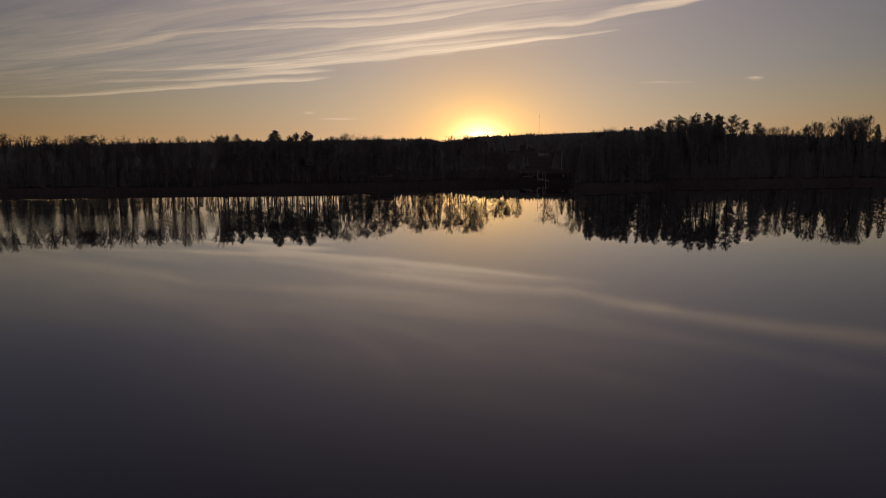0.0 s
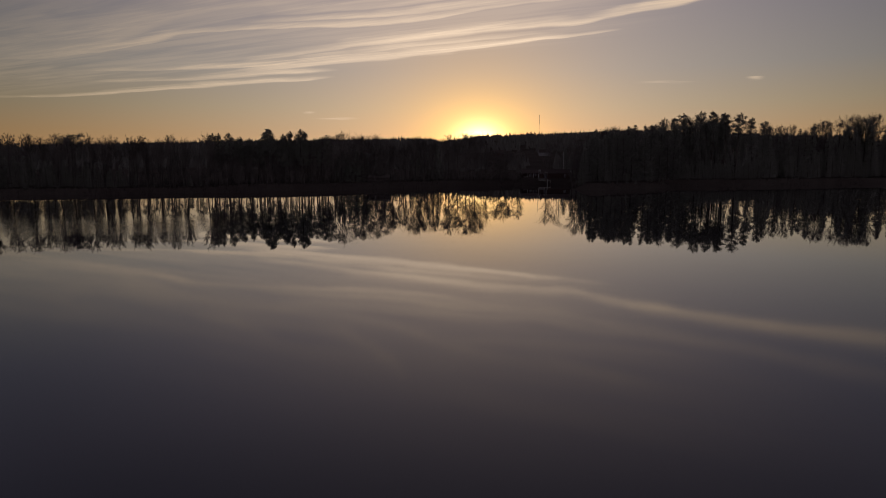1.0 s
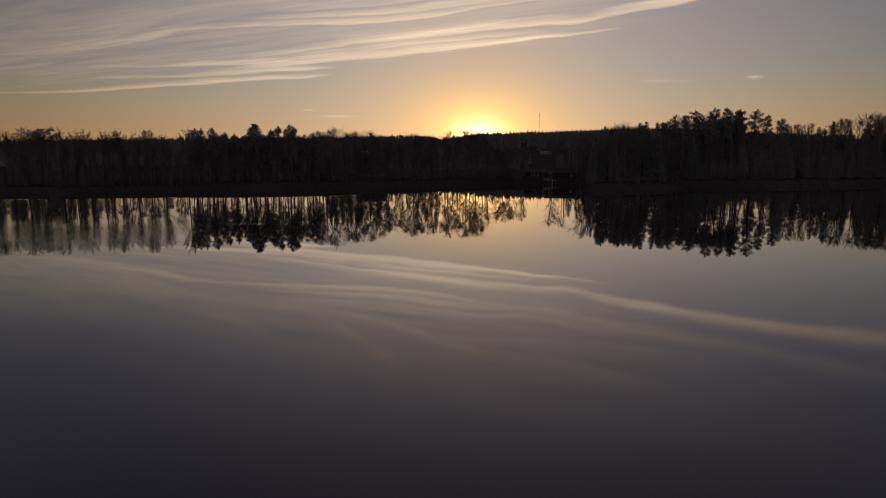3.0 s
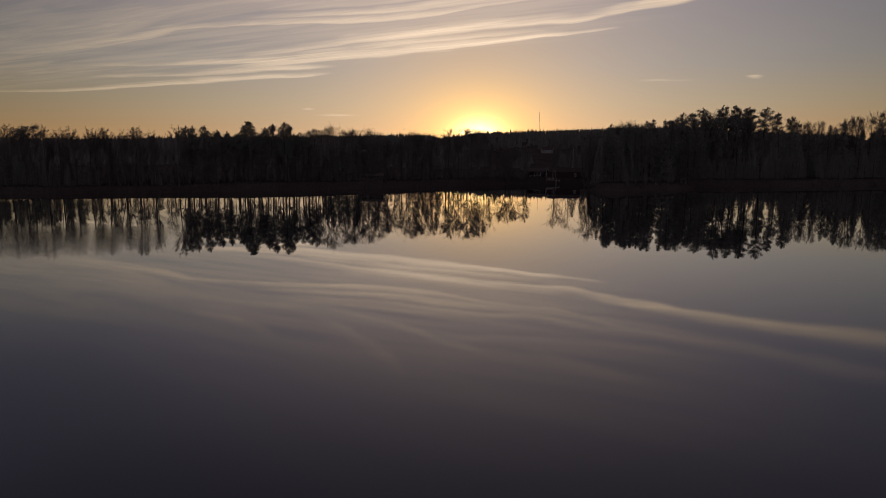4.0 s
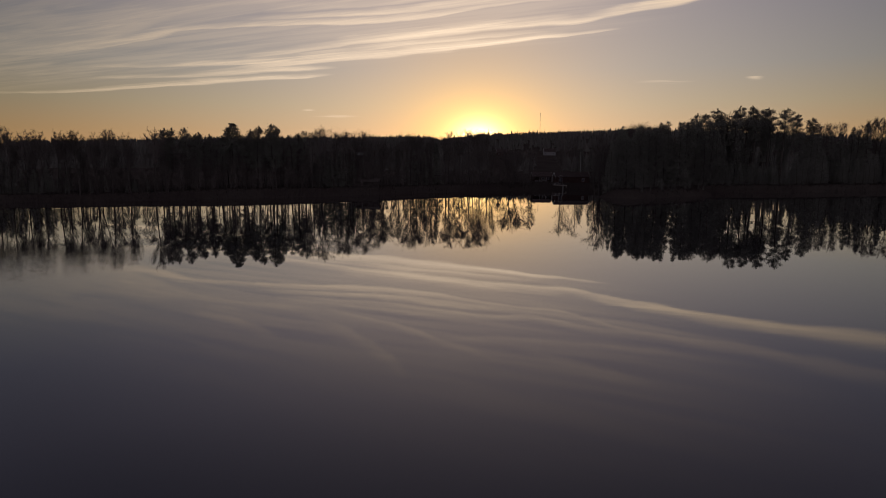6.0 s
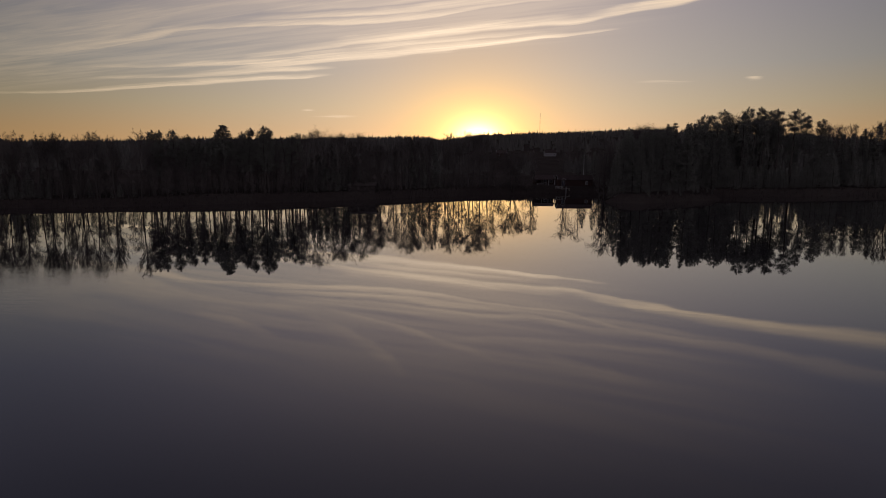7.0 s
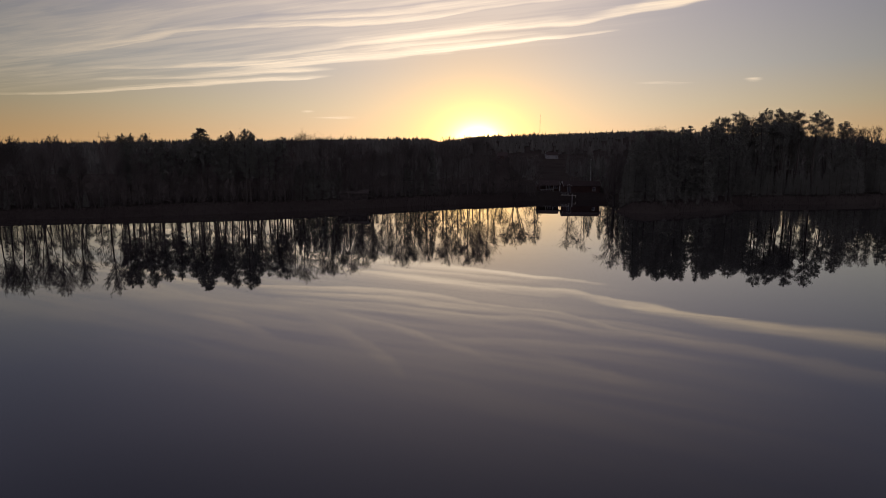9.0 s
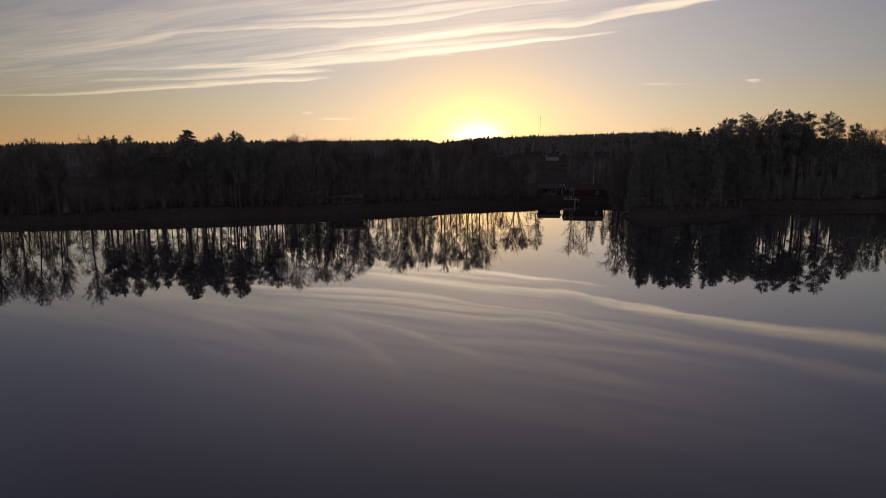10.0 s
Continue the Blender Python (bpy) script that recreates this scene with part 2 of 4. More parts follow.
def water_material():
    """Calm lake: dark water, a glassy skin with faint swell, and a patch of wind ripples on one side."""
    mat = bpy.data.materials.new("lake_water")
    mat.use_nodes = True
    n = Nodes(mat.node_tree)
    where = n.add("ShaderNodeTexCoord").outputs["Object"]
    split = n.add("ShaderNodeSeparateXYZ")
    n.plug(where, split.inputs[0])
    x, y, _ = split.outputs
    # wind patch: a band along the lake that ends raggedly towards the open water
    ragged = n.math("SUBTRACT", n.noise(where, 0.05, 4.0), 0.5)
    wide = n.step(x, -40.0, -95.0, 11.0, 18.0)
    off = n.math("DIVIDE", n.math("ABSOLUTE", n.math("SUBTRACT", n.math("MULTIPLY_ADD", ragged, 16.0, y), 95.5)), wide)
    ends = n.step(n.math("MULTIPLY_ADD", ragged, 22.0, x), -28.0, -40.0)
    wind = n.math("MULTIPLY", n.step(off, 1.45, 0.45), ends)
    swell = n.noise(n.vec(n.math("MULTIPLY", x, 0.25), y, 0.0), 0.22, 3.0, 0.5)
    ripple = n.noise(n.vec(n.math("MULTIPLY", x, 0.45), y, 0.0), 2.2, 3.0, 0.6)
    height = n.math("ADD", n.math("MULTIPLY", swell, 0.002), n.math("MULTIPLY", ripple, n.math("MULTIPLY_ADD", wind, 0.012, 0.0003)))
    rel = n.add("ShaderNodeBump")
    rel.inputs["Strength"].default_value, rel.inputs["Distance"].default_value = 1.0, 1.0
    n.plug(height, rel.inputs["Height"])
    shader = n.add("ShaderNodeBsdfPrincipled")
    shader.inputs["Base Color"].default_value = (0.010, 0.009, 0.010, 1)
    shader.inputs["IOR"].default_value = 1.36
    shader.inputs["Coat IOR"].default_value = 1.36
    n.plug(rel.outputs[0], shader.inputs["Coat Normal"])
    shader.inputs["Specular IOR Level"].default_value = 0.5
    # the near half of the lake is lightly ruffled
    ruffled = n.step(n.math("MULTIPLY_ADD", n.noise(where, 0.03, 3.0), 30.0, y), 104.0, 40.0, 0.005, 0.065)
    n.plug(n.math("MULTIPLY_ADD", wind, 0.07, ruffled), shader.inputs["Roughness"])
    n.plug(n.step(ruffled, 0.005, 0.065, 0.7, 0.45), shader.inputs["Coat Weight"])
    n.plug(ruffled, shader.inputs["Coat Roughness"])
    shader.inputs["Specular Tint"].default_value = (1.0, 0.97, 1.0, 1)
    n.plug(rel.outputs[0], shader.inputs["Normal"])
    n.plug(shader.outputs[0], n.add("ShaderNodeOutputMaterial").inputs[0])
    return mat


WATER = water_material()
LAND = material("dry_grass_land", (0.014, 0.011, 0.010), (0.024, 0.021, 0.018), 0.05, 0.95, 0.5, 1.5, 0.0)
FAR_WOOD = material("far_conifer_wood", (0.041, 0.041, 0.036), (0.070, 0.067, 0.059), 0.02, 0.9, 0.0)
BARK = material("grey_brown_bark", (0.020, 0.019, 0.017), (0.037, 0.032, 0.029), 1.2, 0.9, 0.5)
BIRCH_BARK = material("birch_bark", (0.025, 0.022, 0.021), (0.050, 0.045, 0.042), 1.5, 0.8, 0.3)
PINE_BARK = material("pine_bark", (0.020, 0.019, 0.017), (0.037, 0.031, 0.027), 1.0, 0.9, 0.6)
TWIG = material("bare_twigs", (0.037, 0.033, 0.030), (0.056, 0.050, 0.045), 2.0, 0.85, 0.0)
NEEDLE = material("pine_needles", (0.060, 0.061, 0.054), (0.083, 0.083, 0.071), 0.8, 0.7, 0.0, None, 0.15, 0.3)
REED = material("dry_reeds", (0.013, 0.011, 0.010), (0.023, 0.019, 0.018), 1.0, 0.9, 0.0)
RED_WALL = material("falu_red_boards", (0.019, 0.012, 0.011), (0.032, 0.020, 0.017), 1.0, 0.85, 0.2)
RED_ROOF = material("red_roof_tiles", (0.019, 0.015, 0.014), (0.032, 0.025, 0.024), 1.2, 0.8, 0.4)
TARRED = material("tarred_boards", (0.016, 0.014, 0.013), (0.036, 0.031, 0.028), 1.5, 0.8, 0.3)
GREY_WALL = material("weathered_grey_boards", (0.07, 0.07, 0.069), (0.12, 0.12, 0.117), 1.0, 0.8, 0.1)
WHITE = material("weathered_white_paint", (0.13, 0.13, 0.127), (0.24, 0.24, 0.235), 2.0, 0.6, 0.1)
STEEL = material("weathered_steel", (0.12, 0.11, 0.11), (0.25, 0.24, 0.23), 1.0, 0.5, 0.1)
PLANK = material("grey_deck_planks", (0.10, 0.09, 0.08), (0.22, 0.20, 0.18), 1.0, 0.85, 0.4)


def glass_material():
    mat = bpy.data.materials.new("window_glass")
    mat.use_nodes = True
    n = Nodes(mat.node_tree)
    shader = n.add("ShaderNodeBsdfPrincipled")
    shader.inputs["Base Color"].default_value = (0.02, 0.02, 0.025, 1)
    shader.inputs["Roughness"].default_value = 0.03
    shader.inputs["IOR"].default_value = 1.5
    shader.inputs["Specular IOR Level"].default_value = 0.15
    n.plug(shader.outputs[0], n.add("ShaderNodeOutputMaterial").inputs[0])
    return mat


GLASS = glass_material()


# ---------------------------------------------------------------- mesh helpers
def mesh_of(name, verts, faces, mat, smooth=False):
    me = bpy.data.meshes.new(name)
    me.from_pydata(verts, [], faces)
    me.materials.append(mat)
    if smooth:
        me.polygons.foreach_set("use_smooth", [True] * len(me.polygons))
    me.update()
    return me


def part(name, data, parent, label="", m=None):
    ob = new(name, data)
    ob.parent = parent
    if m is not None:
        ob.matrix_basis = m
    if label:
        ob["label"] = label
    return ob


class Shape:
    """Collects vertices and faces of one part."""

    def __init__(self):
        self.v, self.f = [], []

    def tube(self, points, radii, sides):
        base = len(self.v)
        for i, p in enumerate(points):
            a, b = points[max(i - 1, 0)], points[min(i + 1, len(points) - 1)]
            d = (b - a).normalized()
            s = d.cross(Vector((0.31, 0.85, 0.42))).normalized()
            t = d.cross(s)
            for k in range(sides):
                c = 2 * math.pi * k / sides
                self.v.append(p + (s * math.cos(c) + t * math.sin(c)) * radii[i])
        for i in range(len(points) - 1):
            for k in range(sides):
                q = (k + 1) % sides
                r0, r1 = base + i * sides, base + (i + 1) * sides
                self.f.append((r0 + k, r0 + q, r1 + q, r1 + k))

    def box(self, x0, x1, y0, y1, z0, z1):
        b = len(self.v)
        self.v += [Vector(p) for p in ((x0, y0, z0), (x1, y0, z0), (x1, y1, z0), (x0, y1, z0), (x0, y0, z1), (x1, y0, z1), (x1, y1, z1), (x0, y1, z1))]
        self.f += [tuple(b + i for i in q) for q in ((3, 2, 1, 0), (4, 5, 6, 7), (0, 1, 5, 4), (1, 2, 6, 5), (2, 3, 7, 6), (3, 0, 4, 7))]

    def tri(self, a, b, c):
        k = len(self.v)
        self.v += [a, b, c]
        self.f.append((k, k + 1, k + 2))

    def mesh(self, name, mat, smooth=False):
        return mesh_of(name, self.v, self.f, mat, smooth)


def tilt(d, rng, amount):
    return (d + Vector((rng.gauss(0, amount), rng.gauss(0, amount), rng.gauss(0, amount)))).normalized()


def limb(shape, rng, start, d, length, r0, r1, segs, wobble, sides, lift=0.0):
    """A bent, tapered branch. Returns its points and directions."""
    pts, dirs, radii = [start.copy()], [d.copy()], [r0]
    for i in range(segs):
        d = tilt(d, rng, wobble)
        d = (d + Vector((0, 0, lift / segs))).normalized()
        pts.append(pts[-1] + d * (length / segs))
        dirs.append(d)
        radii.append(r0 + (r1 - r0) * (i + 1) / segs)
    shape.tube(pts, radii, sides)
    return pts, dirs


def along(pts, dirs, f):
    i = min(int(f * (len(pts) - 1)), len(pts) - 2)
    k = f * (len(pts) - 1) - i
    return pts[i].lerp(pts[i + 1], k), dirs[i + 1]


def side_way(d, rng, angle):
    """A direction that leaves d by about that many degrees, to a random side."""
    s = d.cross(Vector((rng.gauss(0, 1), rng.gauss(0, 1), rng.gauss(0, 1)))).normalized()
    a = radians(angle)
    return (d * math.cos(a) + s * math.sin(a)).normalized()


def settle(trunk, crown, height, closed):
    """Stretch a tree to its height, up to the closed part of the crown, and stand the crown over the foot."""
    tops = sorted(p.z for p in crown.v)
    peak = tops[int(len(tops) * closed)]
    high = [p for p in crown.v if p.z > tops[len(tops) // 2]]
    lean = sum(high, Vector()) / len(high)
    for p in itertools.chain(trunk.v, crown.v):
        f = p.z / lean.z
        p.x, p.y, p.z = p.x - lean.x * f, p.y - lean.y * f, p.z * height / peak


def bare_tree_meshes(seed, height, width, clear, stems=1, bark=None, droop=0.0, boughs=7, twigs=5, fan=(6, 20)):
    """Trunk and leafless crown of a broadleaved tree, unit pose at its foot: ascending limbs, boughs, fine twigs."""
    rng = random.Random(seed)
    trunk, crown = Shape(), Shape()
    upright = Vector((0, 0, 1))
    for s in range(stems):
        h = height * (rng.uniform(0.86, 1.0) if stems > 1 else 1.0)
        r = (0.0085 * h + 0.05) * (0.75 if stems > 1 else 1.0)
        lean, foot = upright, Vector((0, 0, -0.4))
        if stems > 1:
            az, a = 6.283 * (s + rng.uniform(-0.25, 0.25)) / stems, radians(rng.uniform(*fan))
            lean = Vector((math.cos(az) * math.sin(a), math.sin(az) * math.sin(a), math.cos(a)))
            foot += Vector((math.cos(az), math.sin(az), 0)) * 0.3
        pts, dirs = limb(trunk, rng, foot, tilt(lean, rng, 0.03), h * 0.96, r, 0.025, 10, 0.045, 7, 0.06)
        count = max(6, int((17 if stems == 1 else 9) * (1.3 - clear)))
        for i in range(count):
            f = clear + (0.95 - clear) * (i + rng.random() * 0.8) / count
            p, d = along(pts, dirs, f)
            rel = (f - clear) / (1 - clear)
            spread = width * 0.5 * (0.5 + 0.55 * math.sin(math.pi * min(1.0, 0.2 + 0.62 * rel))) * rng.uniform(0.75, 1.15)
            angle = (58 - 34 * rel) * rng.uniform(0.8, 1.2)
            reach = min(spread / math.sin(radians(angle)), (1.0 - f) * h * 0.8 / max(0.35, math.cos(radians(angle * 0.75))))
            d1 = side_way(d, rng, angle)
            d1 = (d1 + upright * 0.15).normalized()
            r1 = max(0.03, r * (1 - 0.8 * f) * 0.5)
            p1, q1 = limb(crown, rng, p, d1, max(reach, 0.9), r1, 0.018, 6, 0.09, 4, 0.4)
            some = max(2, round(boughs * min(1.0, 1.1 * reach / (0.5 * width))))
            for j in range(some):
                g = 0.2 + 0.78 * (j + rng.random()) / (some + 0.3)
                p2, d2 = along(p1, q1, min(g, 0.99))
                b2, c2 = limb(crown, rng, p2, side_way(d2, rng, rng.uniform(22, 50)), reach * rng.uniform(0.28, 0.46) + 0.3, r1 * 0.4 + 0.008, 0.010, 3, 0.12, 3, 0.25 - droop)
                for k in range(twigs):
                    p3, d3 = along(b2, c2, 0.15 + 0.84 * rng.random())
                    b3, c3 = limb(crown, rng, p3, side_way(d3, rng, rng.uniform(18, 48)), reach * rng.uniform(0.12, 0.22) + 0.35, 0.016, 0.008, 1, 0.12, 3, 0.15 - 1.6 * droop)
                    for _ in range(3):
                        p4, d4 = along(b3, c3, 0.2 + 0.79 * rng.random())
                        d5 = side_way(d4, rng, rng.uniform(12, 45))
                        d5.z -= droop
                        side = d5.cross(d4).normalized() * 0.02
                        crown.tri(p4 - side, p4 + side, p4 + d5 * rng.uniform(0.45, 0.95))
    settle(trunk, crown, height, 0.995)
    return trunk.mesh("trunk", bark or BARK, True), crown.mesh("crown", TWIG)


def round_tree_meshes(seed, height, width, deep, limbs=30, boughs=9, twigs=6):
    """Trunk and leafless crown of an old broadleaved tree: limbs fan out from the upper trunk to a rounded dome."""
    rng = random.Random(seed)
    trunk, crown = Shape(), Shape()
    r = 0.0085 * height + 0.06
    pts, dirs = limb(trunk, rng, Vector((0, 0, -0.4)), tilt(Vector((0, 0, 1)), rng, 0.02), height - 0.45 * deep, r, 0.06, 9, 0.04, 7, 0.06)
    top = pts[-1]
    mid = Vector((top.x, top.y, height - deep * 0.62))
    for i in range(limbs):
        c = 1.0 - 1.35 * (i + 0.5) / limbs  # cosine of the angle from the zenith
        az = 2.4 * i + rng.uniform(-0.3, 0.3)
        far = rng.uniform(0.8, 1.0)
        flat = math.sqrt(1 - c * c) * width * 0.5 * far
        goal = mid + Vector((math.cos(az) * flat, math.sin(az) * flat, c * deep * (0.6 if c > 0 else 0.4) * far))
        p, _ = along(pts, dirs, min(0.99, (0.99 - 0.28 * (1 - c) * rng.uniform(0.6, 1.0)) * (height - deep) / (height - 0.45 * deep) + 0.12 * (1 + c) * 0.5))
        way = goal - p
        reach = way.length
        p1, q1 = limb(crown, rng, p, tilt((way / reach - Vector((0, 0, 0.12))).normalized(), rng, 0.05), reach * 0.95, max(0.04, r * 0.36), 0.018, 5, 0.07, 4, 0.1)
        for j in range(boughs):
            p2, d2 = along(p1, q1, 0.3 + 0.69 * (j + rng.random()) / boughs)
            b2, c2 = limb(crown, rng, p2, side_way(d2, rng, rng.uniform(20, 55)), rng.uniform(0.45, 0.95), 0.026, 0.010, 3, 0.16, 3, 0.0)
            for k in range(twigs):
                p3, d3 = along(b2, c2, 0.2 + 0.79 * rng.random())
                b3, c3 = limb(crown, rng, p3, side_way(d3, rng, rng.uniform(18, 55)), rng.uniform(0.25, 0.5), 0.015, 0.008, 1, 0.12, 3, 0.0)
                for _ in range(4):
                    p4, d4 = along(b3, c3, 0.2 + 0.79 * rng.random())
                    d5 = side_way(d4, rng, rng.uniform(12, 50))
                    side = d5.cross(d4).normalized() * 0.014
                    crown.tri(p4 - side, p4 + side, p4 + d5 * rng.uniform(0.25, 0.5))
    settle(trunk, crown, height, 0.98)
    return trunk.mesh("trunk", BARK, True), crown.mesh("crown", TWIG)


def tuft(shape, rng, c, size, count, flat=1.0):
    """A clump of needle sprays round c."""
    for _ in range(count):
        d = Vector((rng.gauss(0, 1), rng.gauss(0, 1), rng.gauss(0.25, 0.8))).normalized()
        d.z *= flat
        s = d.cross(Vector((rng.gauss(0, 1), rng.gauss(0, 1), rng.gauss(0, 1)))).normalized()
        a = c + d * size * rng.uniform(0.0, 0.45)
        b = c + d * size * rng.uniform(0.75, 1.2)
        wd = size * rng.uniform(0.09, 0.19)
        shape.tri(a + s * wd, a - s * wd, b)


def pine_meshes(seed, height, width, clear, blades=24, open_crown=1.0, narrow=0.75):
    """Trunk and crown of a Scots pine: long bare stem, clumped flat-topped crown."""
    rng = random.Random(seed)
    trunk, crown = Shape(), Shape()
    r = 0.012 * height + 0.06
    pts, dirs = limb(trunk, rng, Vector((0, 0, -0.4)), tilt(Vector((0, 0, 1)), rng, 0.02), height * 0.97, r, 0.05, 10, 0.03, 8, 0.05)
    gap = (0.78 + 0.35 * rng.random()) * open_crown
    layers = max(5, int(height * (0.97 - clear) / gap))
    for i in range(layers):
        f0 = clear + (0.96 - clear) * (i + 0.5 + rng.uniform(-0.3, 0.3)) / layers
        rel = (f0 - clear) / (1 - clear)
        bulge = 0.42 + 0.75 * math.sin(math.pi * (0.12 + 0.62 * rel))
        if rel > 0.6:
            bulge *= 1.0 - narrow * (rel - 0.6) / 0.4
        turn = rng.uniform(0, 6.283)
        count = rng.choice((3, 4, 4, 5))
        for k in range(count):
            p, d = along(pts, dirs, min(0.98, f0 + rng.uniform(-0.01, 0.01)))
            reach = max(0.5, width * 0.5 * bulge * rng.uniform(0.45, 1.2))
            az = turn + 6.283 * (k + rng.uniform(-0.3, 0.3)) / count
            d1 = Vector((math.cos(az), math.sin(az), rng.uniform(-0.05, 0.3) + 0.35 * rel)).normalized()
            p1, q1 = limb(trunk, rng, p, d1, reach, max(0.04, r * (1 - f0) * 0.5), 0.02, 4, 0.12, 4, 0.2)
            pads = 2 + int(reach > 1.3) + int(reach > 2.2)
            for g in range(pads):
                p2, d2 = along(p1, q1, 1.0 - 0.62 * g / pads - rng.uniform(0.0, 0.1))
                p2 = p2 + Vector((rng.gauss(0, 0.12), rng.gauss(0, 0.12), 0.1))
                size = (0.34 + 0.13 * reach) * rng.uniform(0.75, 1.25)
                for _ in range(blades):
                    c = p2 + Vector((rng.gauss(0, size * 0.62), rng.gauss(0, size * 0.62), rng.gauss(0, 0.3)))
                    t = Vector((rng.gauss(d1.x * 0.6, 0.8), rng.gauss(d1.y * 0.6, 0.8), rng.gauss(0.5, 0.5))).normalized()
                    side = t.cross(Vector((rng.gauss(0, 1), rng.gauss(0, 1), rng.gauss(0, 1)))).normalized() * rng.uniform(0.05, 0.10)
                    crown.tri(c - side, c + side, c + t * rng.uniform(0.2, 0.5))
    top = pts[-1]
    for k in range(4):
        tuft(crown, rng, top + Vector((rng.gauss(0, 0.15 * k), rng.gauss(0, 0.15 * k), 0.15 - 0.3 * k)), 0.42, blades, 0.7)
    for _ in range(5):  # dead stubs on the bare stem
        p, d = along(pts, dirs, rng.uniform(0.25, clear))
        limb(trunk, rng, p, side_way(d, rng, 85), rng.uniform(0.6, 1.8), 0.03, 0.01, 2, 0.15, 3)
    settle(trunk, crown, height, 0.998)
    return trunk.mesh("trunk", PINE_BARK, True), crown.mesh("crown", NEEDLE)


def spruce_meshes(seed, height, width, clear=0.08, blades=6, grow=1.0, taper=0.75):
    """Trunk and crown of a spruce: whorls of drooping boughs in a narrow cone."""
    rng = random.Random(seed)
    trunk, crown = Shape(), Shape()
    r = 0.009 * height + 0.05
    pts, dirs = limb(trunk, rng, Vector((0, 0, -0.4)), Vector((0, 0, 1)), height * 0.99 + 0.4, r, 0.02, 8, 0.012, 7)
    rows = int(height * 1.7)
    for i in range(rows):
        f = clear + (0.985 - clear) * min(1.0, (i + rng.uniform(-0.35, 0.35)) / rows)
        p, _ = along(pts, dirs, f)
        reach = (width * 0.5) * ((1 - f) / (1 - clear)) ** taper + 0.15
        n = 5 if f < 0.75 else 4
        for k in range(n):
            a = 2 * math.pi * (k + rng.random()) / n
            out = Vector((math.cos(a), math.sin(a), 0))
            L = reach * rng.uniform(0.65, 1.12)
            tip = p + out * L + Vector((0, 0, rng.uniform(-0.32, 0.02) * L))
            for j in range(4):
                c = p.lerp(tip, 0.3 + 0.7 * (j + 0.5) / 4)
                tuft(crown, rng, c, (0.28 + 0.17 * L ** 0.6) * grow, blades)
            s = Vector((-out.y, out.x, 0)) * (0.10 + 0.10 * L)
            crown.tri(p + s * 0.3, p - s * 0.3, tip)
    return trunk.mesh("trunk", PINE_BARK, True), crown.mesh("crown", NEEDLE)


# ---------------------------------------------------------------- land and water
def shore_y(x):
    """Where the far shore runs: its y for each x."""
    knots = [(-4500, 60), (-600, 60), (-300, 130), (-150, 173), (-120, 181), (-95, 185.5), (-75, 190), (-58, 198), (-40, 207), (-11, 226), (8, 241), (26, 250), (36, 257), (52, 258), (62, 249), (75, 238), (120, 243), (180, 262), (320, 262), (600, 150), (4500, 60)]
    for (x0, y0), (x1, y1) in zip(knots, knots[1:]):
        if x <= x1:
            return y0 + (y1 - y0) * (x - x0) / (x1 - x0)
    return knots[-1][1]


def smooth(a, b, t):
    t = min(1.0, max(0.0, (t - a) / (b - a)))
    return t * t * (3 - 2 * t)


def ridge_height(x):
    """Crest of the wooded ridge behind the lake."""
    knots = [(-4500, 30), (-950, 24), (-830, 25), (-745, 32), (-600, 33), (-300, 38), (-100, 41), (-30, 41), (-4, 36), (20, 40), (75, 46), (180, 49), (300, 54), (360, 56), (480, 48), (900, 40), (4500, 30)]
    for (x0, y0), (x1, y1) in zip(knots, knots[1:]):
        if x <= x1:
            return y0 + (y1 - y0) * smooth(x0, x1, x)
    return 30


RIDGE_Y = 1150.0


def land_z(x, y):
    d = y - shore_y(x) + 1.6 * noise.noise((x * 0.11, 2.0, 0.0)) + 0.7 * noise.noise((x * 0.4, y * 0.4, 5.0))
    # a low point of land reaches out beside the inlet
    f = min(1.0, max(0.0, ((x - 53) * 24 + (y - 212) * 14) / (24 * 24 + 14 * 14)))
    d = max(d, 6.5 - math.hypot(x - 53 - 24 * f, y - 213 - 14 * f) + 1.2 * noise.noise((x * 0.3, y * 0.3, 1.0)))
    if y < -200:
        d = max(d, -200 - y)
    if abs(x) > 620:
        d = max(d, abs(x) - 620)
    if d < 0:
        return max(-2.5, d * 0.35)
    z = (BANK - 0.5 * smooth(-50, -80, x)) * smooth(-0.5, 3.0, d) + 0.018 * min(d, 400.0)
    if y > 300:
        z += (ridge_height(x) - 9.0) * smooth(430, RIDGE_Y, y) - 25.0 * smooth(RIDGE_Y, 2000, y)
    z += noise.noise((x * 0.02, y * 0.02, 0)) * min(d * 0.02, 1.5)
    return z


BANK = 2.1


def steps(edges):
    out = []
    for a, b, n in edges:
        out += [a + (b - a) * i / n for i in range(n)]
    return out + [edges[-1][1]]


xs = steps([(-4500, -900, 12), (-900, -180, 40), (-180, 240, 140), (240, 900, 40), (900, 4500, 12)])
ys = steps([(-4500, -260, 10), (-260, -180, 20), (-180, 170, 14), (170, 290, 96), (290, 420, 30), (420, 1300, 50), (1300, 4500, 14)])
verts = [(x, y, land_z(x, y)) for y in ys for x in xs]
nx = len(xs)
faces = [(j * nx + i, j * nx + i + 1, (j + 1) * nx + i + 1, (j + 1) * nx + i) for j in range(len(ys) - 1) for i in range(nx - 1)]
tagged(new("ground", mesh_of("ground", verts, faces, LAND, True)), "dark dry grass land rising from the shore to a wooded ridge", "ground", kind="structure")

